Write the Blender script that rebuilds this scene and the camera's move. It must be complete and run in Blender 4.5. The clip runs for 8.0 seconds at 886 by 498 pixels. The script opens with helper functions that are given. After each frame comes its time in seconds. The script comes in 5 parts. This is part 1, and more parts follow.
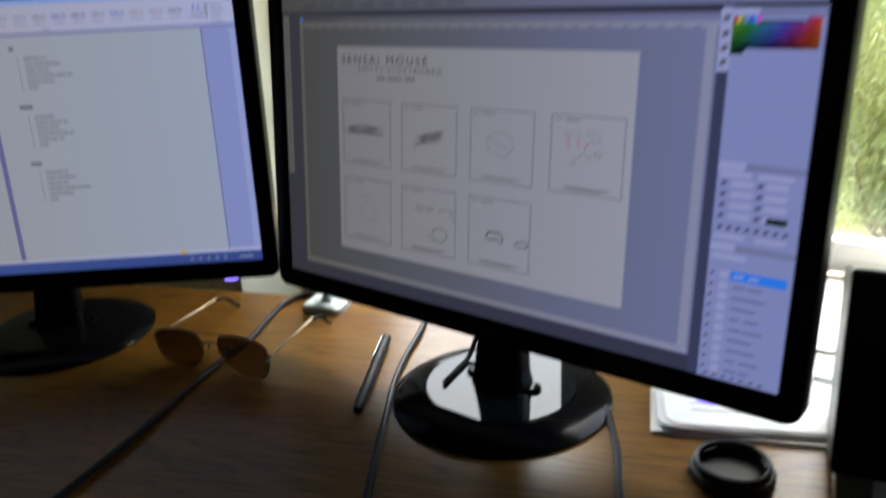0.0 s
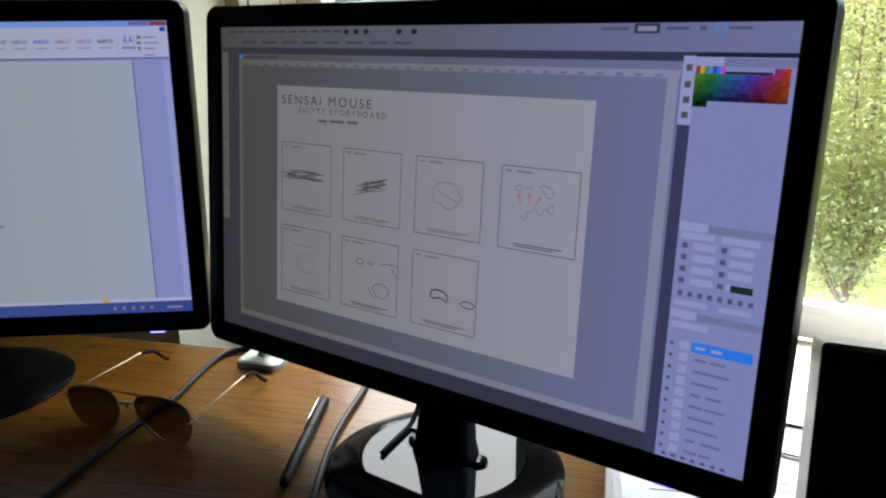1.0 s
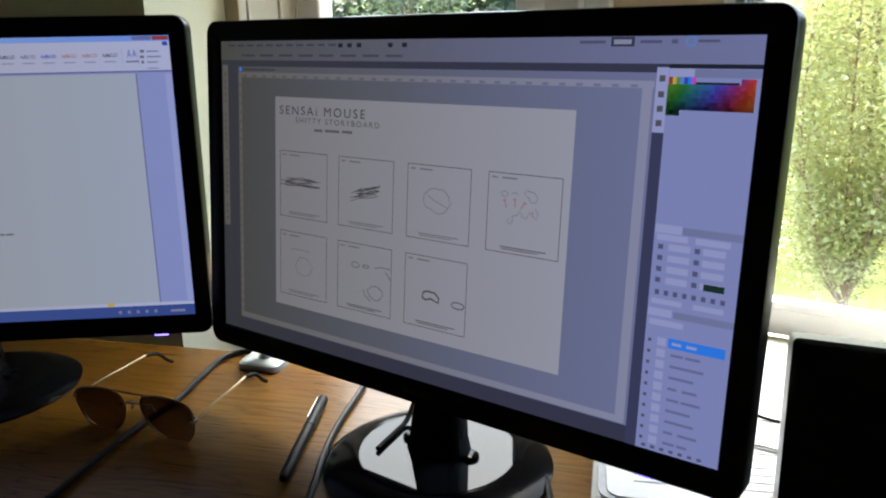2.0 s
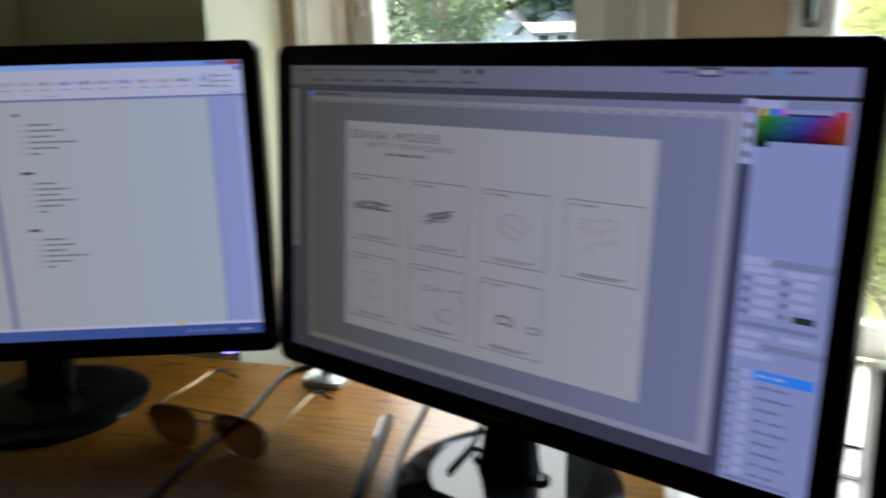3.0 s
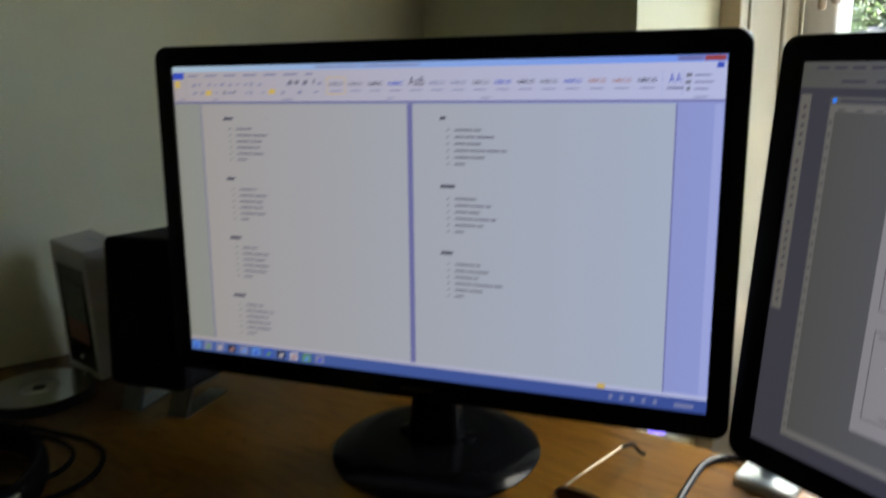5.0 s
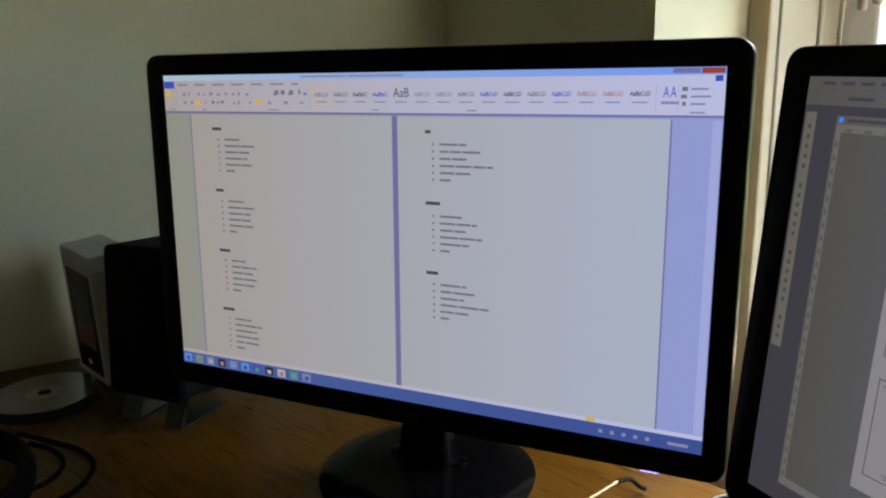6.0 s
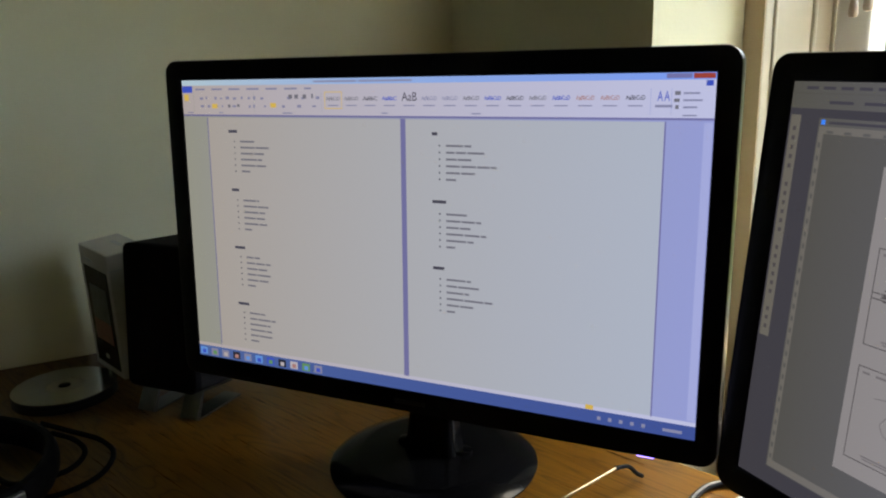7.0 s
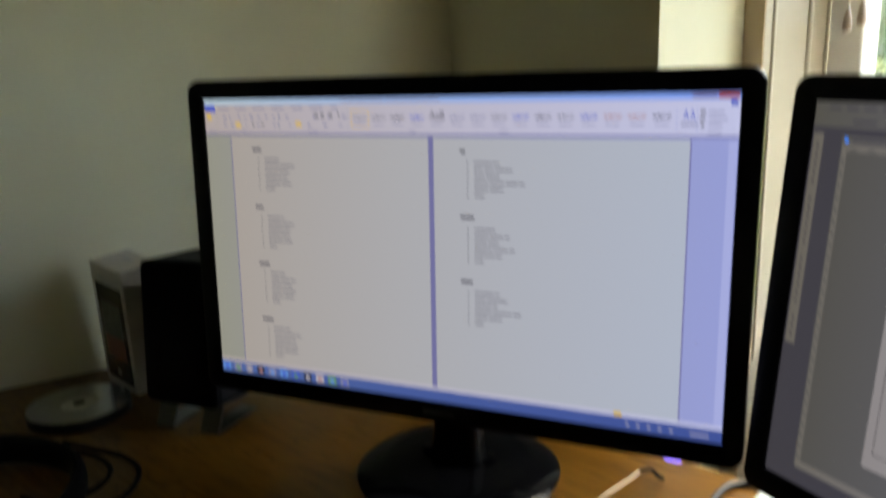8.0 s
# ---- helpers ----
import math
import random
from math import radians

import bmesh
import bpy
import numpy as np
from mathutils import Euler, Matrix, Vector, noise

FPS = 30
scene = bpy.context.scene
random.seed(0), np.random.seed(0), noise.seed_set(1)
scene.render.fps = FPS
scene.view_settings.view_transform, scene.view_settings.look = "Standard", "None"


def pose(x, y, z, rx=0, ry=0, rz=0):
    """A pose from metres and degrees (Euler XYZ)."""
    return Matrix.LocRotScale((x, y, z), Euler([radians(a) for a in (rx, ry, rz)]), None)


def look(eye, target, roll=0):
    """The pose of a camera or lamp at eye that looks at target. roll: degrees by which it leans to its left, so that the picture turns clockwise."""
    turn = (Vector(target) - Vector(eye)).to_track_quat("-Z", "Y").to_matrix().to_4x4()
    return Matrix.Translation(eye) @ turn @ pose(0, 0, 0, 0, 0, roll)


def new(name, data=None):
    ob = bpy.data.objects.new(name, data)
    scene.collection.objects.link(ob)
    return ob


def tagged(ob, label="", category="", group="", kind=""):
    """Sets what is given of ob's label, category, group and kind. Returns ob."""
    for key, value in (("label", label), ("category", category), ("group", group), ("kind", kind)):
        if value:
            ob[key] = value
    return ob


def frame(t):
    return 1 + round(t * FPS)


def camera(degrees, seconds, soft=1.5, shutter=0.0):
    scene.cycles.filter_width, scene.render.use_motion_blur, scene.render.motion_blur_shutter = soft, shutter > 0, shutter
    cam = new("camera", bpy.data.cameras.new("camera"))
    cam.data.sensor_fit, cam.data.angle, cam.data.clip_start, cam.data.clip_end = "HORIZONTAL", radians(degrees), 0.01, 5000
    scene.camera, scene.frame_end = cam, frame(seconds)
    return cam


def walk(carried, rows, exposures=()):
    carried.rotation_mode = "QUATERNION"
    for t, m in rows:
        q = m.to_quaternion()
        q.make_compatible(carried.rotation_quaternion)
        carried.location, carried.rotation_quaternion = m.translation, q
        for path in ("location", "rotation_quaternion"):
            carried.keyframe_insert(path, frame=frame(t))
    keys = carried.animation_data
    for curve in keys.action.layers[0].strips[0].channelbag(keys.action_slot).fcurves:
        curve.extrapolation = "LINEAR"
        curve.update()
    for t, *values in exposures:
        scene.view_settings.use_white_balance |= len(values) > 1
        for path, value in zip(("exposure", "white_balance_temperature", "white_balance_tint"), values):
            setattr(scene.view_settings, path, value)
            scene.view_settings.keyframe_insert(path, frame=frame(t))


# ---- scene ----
DEG = 59.44
cam = camera(DEG, 8.0, soft=2.0, shutter=0.7)
# seconds, x, y, z, yaw to the left, pitch up, lean to the left
PATH = [
    (0.0, 0.1727, -0.8219, 1.1318, -1.96, -19.35, -2.85),
    (0.1, 0.1715, -0.8057, 1.1282, -1.58, -20.63, -2.94),
    (0.2, 0.1728, -0.7911, 1.1242, -1.56, -20.91, -2.69),
    (0.3, 0.1743, -0.7834, 1.1191, -1.93, -19.50, -2.21),
    (0.5, 0.1808, -0.7704, 1.1162, -3.62, -16.63, 0.45),
    (0.7, 0.1852, -0.7685, 1.1180, -4.45, -15.93, 0.10),
    (1.0, 0.1964, -0.7681, 1.1230, -4.61, -16.06, -0.60),
    (1.5, 0.2011, -0.7839, 1.1268, -4.80, -16.06, -0.83),
    (1.7, 0.2045, -0.7929, 1.1257, -4.58, -15.73, -0.86),
    (2.8, 0.1966, -0.7979, 1.1477, -3.65, -15.65, -1.91),
    (3.0, 0.1671, -0.7920, 1.1503, -2.14, -15.55, -1.60),
    (3.2, 0.1447, -0.7877, 1.1552, 0.97, -16.36, -1.64),
    (3.4, 0.1224, -0.7870, 1.1514, 3.66, -15.76, -1.47),
    (3.5, 0.1132, -0.7845, 1.1454, 5.28, -15.23, -1.55),
    (3.6, 0.0945, -0.7822, 1.1480, 7.04, -15.40, -2.67),
    (3.7, 0.0752, -0.7796, 1.1495, 8.74, -15.35, -2.35),
    (4.0, 0.0208, -0.7731, 1.1548, 13.26, -14.17, -1.75),
    (4.2, -0.0015, -0.7631, 1.1492, 15.22, -13.41, -1.00),
    (4.5, -0.0306, -0.7414, 1.1392, 17.11, -14.76, -0.78),
    (4.8, -0.0103, -0.6672, 1.1313, 19.76, -15.74, -1.86),
    (4.9, -0.0005, -0.6414, 1.1303, 20.39, -14.76, -1.65),
    (5.0, 0.0099, -0.6203, 1.1314, 20.86, -13.73, -1.41),
    (5.1, 0.0148, -0.6069, 1.1334, 20.81, -13.32, -1.57),
    (5.2, 0.0223, -0.5896, 1.1357, 21.51, -13.32, -1.36),
    (6.3, 0.0574, -0.5604, 1.1434, 25.88, -14.10, -1.74),
    (6.5, 0.0600, -0.5762, 1.1438, 26.04, -13.85, -1.66),
    (7.0, 0.0670, -0.5914, 1.1452, 25.70, -13.82, -1.57),
    (7.4, 0.0555, -0.6039, 1.1532, 24.80, -13.81, -1.98),
    (7.5, 0.0517, -0.6075, 1.1567, 24.97, -14.30, -2.75),
    (7.6, 0.0466, -0.6089, 1.1532, 24.55, -16.88, -2.33),
    (7.7, 0.0430, -0.6128, 1.1544, 23.91, -17.75, -2.29),
    (7.8, 0.0387, -0.6143, 1.1536, 23.98, -16.93, -2.42),
    (8.0, 0.0265, -0.6263, 1.1613, 23.46, -13.68, -1.99),
]


def aimed(x, y, z, yaw, pitch, lean):
    a, p = radians(yaw), radians(pitch)
    way = Vector((-math.sin(a) * math.cos(p), math.cos(a) * math.cos(p), math.sin(p)))
    return look((x, y, z), Vector((x, y, z)) + way, lean)


EXPO = 4.1
walk(cam, [(t, aimed(*row)) for t, *row in PATH], exposures=[(0.0, EXPO - 0.22, 6350, 10), (1.5, EXPO - 0.25, 6450, 9), (3.5, EXPO - 0.1, 6350, 9), (5.0, EXPO + 0.1, 6450, 10), (6.5, EXPO + 0.2, 6850, 10), (8.0, EXPO + 0.27, 6950, 10)])

# ---- light ----
ROOM = -37.5                      # the room's walls against the left monitor, degrees
SUN_UP, SUN_FROM = 62.0, 14.0    # elevation, and the bearing it comes from
world = bpy.data.worlds.new("sky")
scene.world = world
world.use_nodes = True
wn = world.node_tree
sky = wn.nodes.new("ShaderNodeTexSky")
sky.sky_type, sky.sun_disc = "NISHITA", False
sky.sun_elevation, sky.sun_rotation = radians(SUN_UP), radians(SUN_FROM)
sky.air_density, sky.dust_density, sky.ozone_density = 0.7, 5.0, 0.5
tint = wn.nodes.new("ShaderNodeMix")     # thin cloud: a milkier sky
tint.data_type, tint.blend_type = "RGBA", "MULTIPLY"
tint.inputs[0].default_value = 1.0
tint.inputs[7].default_value = (0.91, 0.98, 0.915, 1)
wn.links.new(sky.outputs[0], tint.inputs[6])
wn.links.new(tint.outputs[2], wn.nodes["Background"].inputs[0])
wn.nodes["Background"].inputs[1].default_value = 0.15
sun_data = bpy.data.lights.new("sun", "SUN")
sun_data.energy, sun_data.angle, sun_data.color = 0.5, radians(26.0), (1.0, 0.96, 0.91)
sun = new("sun", sun_data)
b, e = radians(SUN_FROM), radians(SUN_UP)
sun.matrix_world = look((0, 0, 9), Vector((0, 0, 9)) - Vector((math.sin(b) * math.cos(e), math.cos(b) * math.cos(e), math.sin(e))))


# ---- materials ----
def srgb(r, g, b):
    return tuple((c / 255 / 12.92) if c < 10.3 else ((c / 255 + 0.055) / 1.055) ** 2.4 for c in (r, g, b)) + (1.0,)


def base_material(name):
    m = bpy.data.materials.new(name)
    m.use_nodes = True
    return m, m.node_tree, m.node_tree.nodes["Principled BSDF"]


def link(nt, a, b):
    nt.links.new(a, b)


def node(nt, kind, **inputs):
    n = nt.nodes.new(kind)
    for key, value in inputs.items():
        n.inputs[key.replace("_", " ")].default_value = value
    return n


def ramp(nt, source, stops):
    r = nt.nodes.new("ShaderNodeValToRGB")
    while len(r.color_ramp.elements) < len(stops):
        r.color_ramp.elements.new(0.5)
    for el, (p, c) in zip(r.color_ramp.elements, stops):
        el.position, el.color = p, c if len(c) == 4 else (*c, 1)
    link(nt, source, r.inputs[0])
    return r.outputs[0]


def surface(name, color, rough=0.5, metal=0.0, vary=0.12, scale=8.0, bump=0.0, bump_scale=120.0, coat=0.0, spec=0.5, stretch=(1, 1, 1)):
    """A surface with two scales of variation in colour and roughness, and a fine relief."""
    m, nt, p = base_material(name)
    tc = nt.nodes.new("ShaderNodeTexCoord")
    mp = nt.nodes.new("ShaderNodeMapping")
    mp.inputs["Scale"].default_value = stretch
    link(nt, tc.outputs["Object"], mp.inputs[0])
    big = node(nt, "ShaderNodeTexNoise", Scale=scale, Detail=4.0, Roughness=0.6)
    fine = node(nt, "ShaderNodeTexNoise", Scale=bump_scale, Detail=3.0, Roughness=0.6)
    link(nt, mp.outputs[0], big.inputs["Vector"])
    link(nt, mp.outputs[0], fine.inputs["Vector"])
    lo = tuple(c * (1 - vary) for c in color[:3])
    hi = tuple(min(1.0, c * (1 + vary)) for c in color[:3])
    c1 = ramp(nt, big.outputs["Fac"], [(0.3, lo), (0.7, hi)])
    mix = nt.nodes.new("ShaderNodeMix")
    mix.data_type, mix.blend_type = "RGBA", "MULTIPLY"
    mix.inputs[0].default_value = min(1.0, vary * 2)
    link(nt, c1, mix.inputs[6])
    link(nt, ramp(nt, fine.outputs["Fac"], [(0.3, (0.8, 0.8, 0.8)), (0.7, (1, 1, 1))]), mix.inputs[7])
    link(nt, mix.outputs[2], p.inputs["Base Color"])
    rr = nt.nodes.new("ShaderNodeMapRange")
    rr.inputs["To Min"].default_value, rr.inputs["To Max"].default_value = max(0.02, rough * 0.85), min(1.0, rough * 1.15)
    link(nt, big.outputs["Fac"], rr.inputs[0])
    link(nt, rr.outputs[0], p.inputs["Roughness"])
    p.inputs["Metallic"].default_value = metal
    p.inputs["Specular IOR Level"].default_value = spec
    p.inputs["Coat Weight"].default_value = coat
    if bump:
        bn = node(nt, "ShaderNodeBump", Strength=bump, Distance=0.002)
        link(nt, fine.outputs["Fac"], bn.inputs["Height"])
        link(nt, bn.outputs[0], p.inputs["Normal"])
    return m


def oak():
    """Oak veneer: long cathedral grain along x with pores."""
    m, nt, p = base_material("oak_veneer")
    tc = nt.nodes.new("ShaderNodeTexCoord")
    mp = nt.nodes.new("ShaderNodeMapping")
    mp.inputs["Scale"].default_value = (1.0, 7.0, 1.0)
    link(nt, tc.outputs["Object"], mp.inputs[0])
    warp = node(nt, "ShaderNodeTexNoise", Scale=2.2, Detail=3.0, Roughness=0.55, Distortion=0.4)
    link(nt, mp.outputs[0], warp.inputs["Vector"])
    mul = nt.nodes.new("ShaderNodeMath")
    mul.operation = "MULTIPLY"
    mul.inputs[1].default_value = 30.0
    link(nt, warp.outputs["Fac"], mul.inputs[0])
    frac = nt.nodes.new("ShaderNodeMath")
    frac.operation = "PINGPONG"
    frac.inputs[1].default_value = 1.0
    link(nt, mul.outputs[0], frac.inputs[0])
    mp2 = nt.nodes.new("ShaderNodeMapping")
    mp2.inputs["Scale"].default_value = (12.0, 420.0, 1.0)
    link(nt, tc.outputs["Object"], mp2.inputs[0])
    pore = node(nt, "ShaderNodeTexNoise", Scale=1.0, Detail=3.0, Roughness=0.7)
    link(nt, mp2.outputs[0], pore.inputs["Vector"])
    grain = ramp(nt, frac.outputs[0], [(0.0, (0.060, 0.024, 0.0026)), (0.13, (0.092, 0.042, 0.0048)), (0.4, (0.121, 0.058, 0.0070)), (1.0, (0.131, 0.064, 0.0080))])
    # broad lighter and redder boards of veneer
    wide = node(nt, "ShaderNodeTexNoise", Scale=1.1, Detail=2.0, Roughness=0.5)
    link(nt, mp.outputs[0], wide.inputs["Vector"])
    tone = nt.nodes.new("ShaderNodeMix")
    tone.data_type, tone.blend_type = "RGBA", "MULTIPLY"
    tone.inputs[0].default_value = 1.0
    link(nt, grain, tone.inputs[6])
    link(nt, ramp(nt, wide.outputs["Fac"], [(0.35, (0.82, 0.74, 0.66)), (0.65, (1.0, 1.0, 1.0))]), tone.inputs[7])
    mix = nt.nodes.new("ShaderNodeMix")
    mix.data_type, mix.blend_type = "RGBA", "MULTIPLY"
    mix.inputs[0].default_value = 0.85
    link(nt, tone.outputs[2], mix.inputs[6])
    link(nt, ramp(nt, pore.outputs["Fac"], [(0.38, (0.60, 0.52, 0.44)), (0.50, (1, 1, 1))]), mix.inputs[7])
    link(nt, mix.outputs[2], p.inputs["Base Color"])
    gloss = nt.nodes.new("ShaderNodeMapRange")
    gloss.inputs["To Min"].default_value, gloss.inputs["To Max"].default_value = 0.24, 0.34
    link(nt, pore.outputs["Fac"], gloss.inputs[0])
    link(nt, gloss.outputs[0], p.inputs["Roughness"])
    p.inputs["Specular IOR Level"].default_value = 0.23
    bn = node(nt, "ShaderNodeBump", Strength=0.10, Distance=0.0006)
    link(nt, pore.outputs["Fac"], bn.inputs["Height"])
    link(nt, bn.outputs[0], p.inputs["Normal"])
    return m


LIT = 0.5 ** EXPO
SCREEN_W, SCREEN_H = 0.5092, 0.2864


def lit(name, color, left=(1, 1, 1), strength=1.0):
    """A lit panel part; viewing-angle fade, warmer and dimmer towards its left, is painted in."""
    m, nt, p = base_material(name)
    p.inputs["Base Color"].default_value = (0.01, 0.01, 0.011, 1)
    p.inputs["Roughness"].default_value = 0.42
    p.inputs["Specular IOR Level"].default_value = 0.14
    tc = nt.nodes.new("ShaderNodeTexCoord")
    sx = nt.nodes.new("ShaderNodeSeparateXYZ")
    link(nt, tc.outputs["Object"], sx.inputs[0])
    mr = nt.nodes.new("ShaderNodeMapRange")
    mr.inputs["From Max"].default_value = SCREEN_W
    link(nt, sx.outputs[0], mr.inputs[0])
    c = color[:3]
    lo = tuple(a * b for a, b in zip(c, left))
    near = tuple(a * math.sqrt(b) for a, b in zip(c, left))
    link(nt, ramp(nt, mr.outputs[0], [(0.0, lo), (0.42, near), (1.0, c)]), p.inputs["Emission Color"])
    p.inputs["Emission Strength"].default_value = LIT * strength
    return m


def leaf(name, color, through_color):
    m, nt, p = base_material(name)
    nt.nodes.remove(p)
    geo = nt.nodes.new("ShaderNodeNewGeometry")
    tone = ramp(nt, geo.outputs["Random Per Island"], [(0.0, tuple(c * 0.78 for c in color)), (0.5, color), (1.0, (color[0] * 1.3, color[1] * 1.2, color[2] * 1.15))])
    d = node(nt, "ShaderNodeBsdfDiffuse")
    link(nt, tone, d.inputs[0])
    tl = node(nt, "ShaderNodeBsdfTranslucent")
    tl.inputs[0].default_value = (*through_color, 1)
    g = node(nt, "ShaderNodeBsdfGlossy", Roughness=0.35)
    g.inputs[0].default_value = (0.8, 0.8, 0.8, 1)
    m1 = nt.nodes.new("ShaderNodeMixShader")
    m1.inputs[0].default_value = 0.42
    m2 = nt.nodes.new("ShaderNodeMixShader")
    m2.inputs[0].default_value = 0.11
    link(nt, d.outputs[0], m1.inputs[1])
    link(nt, tl.outputs[0], m1.inputs[2])
    link(nt, m1.outputs[0], m2.inputs[1])
    link(nt, g.outputs[0], m2.inputs[2])
    link(nt, m2.outputs[0], nt.nodes["Material Output"].inputs[0])
    return m


def glass(name, color=(1, 1, 1), rough=0.0):
    """Thin clear pane: mostly see-through, with a faint mirror."""
    m, nt, p = base_material(name)
    nt.nodes.remove(p)
    t = node(nt, "ShaderNodeBsdfTransparent")
    t.inputs[0].default_value = (*color, 1)
    g = node(nt, "ShaderNodeBsdfGlossy", Roughness=max(0.02, rough))
    mx = nt.nodes.new("ShaderNodeMixShader")
    mx.inputs[0].default_value = 0.04
    link(nt, t.outputs[0], mx.inputs[1])
    link(nt, g.outputs[0], mx.inputs[2])
    link(nt, mx.outputs[0], nt.nodes["Material Output"].inputs[0])
    return m


def graded(m, y0, y1, low, high):
    """Grades a clear material's tint along its own y."""
    nt = m.node_tree
    clear = next(n for n in nt.nodes if n.type == "BSDF_TRANSPARENT")
    tc, sx, mr = (nt.nodes.new(k) for k in ("ShaderNodeTexCoord", "ShaderNodeSeparateXYZ", "ShaderNodeMapRange"))
    mr.inputs["From Min"].default_value, mr.inputs["From Max"].default_value = y0, y1
    link(nt, tc.outputs["Object"], sx.inputs[0])
    link(nt, sx.outputs[1], mr.inputs[0])
    link(nt, ramp(nt, mr.outputs[0], [(0.0, low), (1.0, high)]), clear.inputs[0])


OAK = oak()
WALL = surface("pale_green_wall_paint", (0.68, 0.665, 0.505), 0.75, vary=0.05, scale=3, bump=0.15, bump_scale=260)
TAN = surface("tan_wall_paint", (0.52, 0.41, 0.27), 0.7, vary=0.06, scale=4, bump=0.12, bump_scale=240)
# ceiling is out of view; its colour is darkened so less light bounces
CEIL = surface("low_bounce_ceiling", (0.34, 0.31, 0.26), 0.85, vary=0.04, scale=3, bump=0.1)
CARPET = surface("brown_carpet", (0.12, 0.09, 0.065), 0.95, vary=0.2, scale=30, bump=0.4, bump_scale=500)
GLOSS_WHITE = surface("white_gloss_paint", (0.62, 0.615, 0.585), 0.35, vary=0.04, scale=9, bump=0.06, bump_scale=90)
# one even cream for the lining, darker than GLOSS_WHITE
CREAM = surface("lining_cream_paint", (0.40, 0.36, 0.28), 0.4, vary=0.05, scale=9, bump=0.06, bump_scale=90)
UPVC = surface("white_plastic_frame", (0.80, 0.80, 0.79), 0.3, vary=0.03, scale=6)
PANE = glass("window_glass")
BLACK_GLOSS = surface("black_gloss_plastic", (0.004, 0.004, 0.005), 0.30, vary=0.2, scale=20, spec=0.07)
BLACK_BASE = surface("black_piano_plastic", (0.004, 0.005, 0.006), 0.025, vary=0.2, scale=14, spec=0.12)
BLACK_MATT = surface("black_matt_plastic", (0.006, 0.006, 0.007), 0.5, vary=0.25, scale=25, bump=0.15, bump_scale=700, spec=0.25)
RUBBER = surface("black_rubber", (0.006, 0.006, 0.0065), 0.75, vary=0.25, scale=40, spec=0.08)
CABLE_GREY = surface("dark_grey_cable", (0.006, 0.006, 0.0066), 0.36, vary=0.2, scale=60, spec=0.13)
CHROME = surface("bright_steel", (0.42, 0.41, 0.39), 0.25, metal=1.0, vary=0.08, scale=60)
SILVER = surface("brushed_aluminium", (0.24, 0.25, 0.26), 0.32, metal=1.0, vary=0.08, scale=80)
GOLD = surface("pale_gold_wire", (0.20, 0.16, 0.11), 0.42, metal=1.0, vary=0.08, scale=80)
FOOT_SATIN = surface("black_satin_plastic", (0.0025, 0.0025, 0.003), 0.14, vary=0.2, scale=14, spec=0.055)
CLOTH = surface("black_grille_cloth", (0.003, 0.003, 0.004), 0.9, vary=0.3, scale=200, bump=0.5, bump_scale=1500, spec=0.08)
GREY_FLANK = surface("grey_speaker_plastic", (0.010, 0.0095, 0.0105), 0.75, vary=0.1, scale=30, spec=0.06)
STAND_GREY = surface("dull_bent_steel", (0.11, 0.115, 0.12), 0.3, metal=1.0, vary=0.1, scale=60)
GREY_SATIN = surface("grey_satin_speaker_plastic", (0.055, 0.055, 0.058), 0.36, vary=0.1, scale=30, spec=0.5)
PAPER = surface("white_paper", (0.58, 0.59, 0.60), 0.8, vary=0.03, scale=20, bump=0.05)
PAPER_GREY = surface("grey_paper_edge", (0.42, 0.43, 0.46), 0.8, vary=0.1, scale=60)
INK = surface("faded_ink", (0.22, 0.23, 0.25), 0.8, vary=0.1, scale=50)
CARD_WHITE = surface("white_card", (0.48, 0.46, 0.43), 0.5, vary=0.05, scale=25)
CARD_DARK = surface("dark_print", (0.03, 0.032, 0.035), 0.25, vary=0.4, scale=30)
CARD_TEAL = surface("grey_green_print", (0.07, 0.085, 0.08), 0.3, vary=0.5, scale=70)
CARD_RED = surface("red_brown_print", (0.20, 0.07, 0.05), 0.3, vary=0.3, scale=60)
DEVICE_WHITE = surface("pale_grey_plastic", (0.34, 0.38, 0.385), 0.28, vary=0.04, scale=30)
LENS_BROWN = glass("brown_tinted_lens", (0.125, 0.092, 0.074), 0.03)
graded(LENS_BROWN, -0.030, 0.018, (0.30, 0.205, 0.150), (0.050, 0.036, 0.030))
CORD = surface("cream_cord", (0.6, 0.56, 0.48), 0.8, vary=0.1, scale=90)
TASSEL = surface("grey_brown_wood_knob", (0.34, 0.27, 0.22), 0.5, vary=0.15, scale=90)
BLUE_LED = lit("blue_power_light", (0.24, 0.17, 1.0), strength=5.0)


# ---- mesh helpers ----
def mesh_ob(name, bm, material, smooth=False):
    me = bpy.data.meshes.new(name)
    bmesh.ops.recalc_face_normals(bm, faces=bm.faces)
    bm.to_mesh(me)
    bm.free()
    for mat in material if isinstance(material, (list, tuple)) else [material]:
        me.materials.append(mat)
    if smooth:
        for poly in me.polygons:
            poly.use_smooth = True
        me.set_sharp_from_angle(angle=radians(33))
    return new(name, me)


def part(name, bm, material, parent, label="", smooth=False, m=None):
    ob = mesh_ob(name, bm, material, smooth)
    ob.parent = parent
    if m is not None:
        ob.matrix_basis = m
    if label:
        ob["label"] = label
    return ob


def thing(name, m, label, category, group=""):
    ob = new(name)
    ob.empty_display_size = 0.05
    ob.matrix_basis = m
    return tagged(ob, label, category, group)


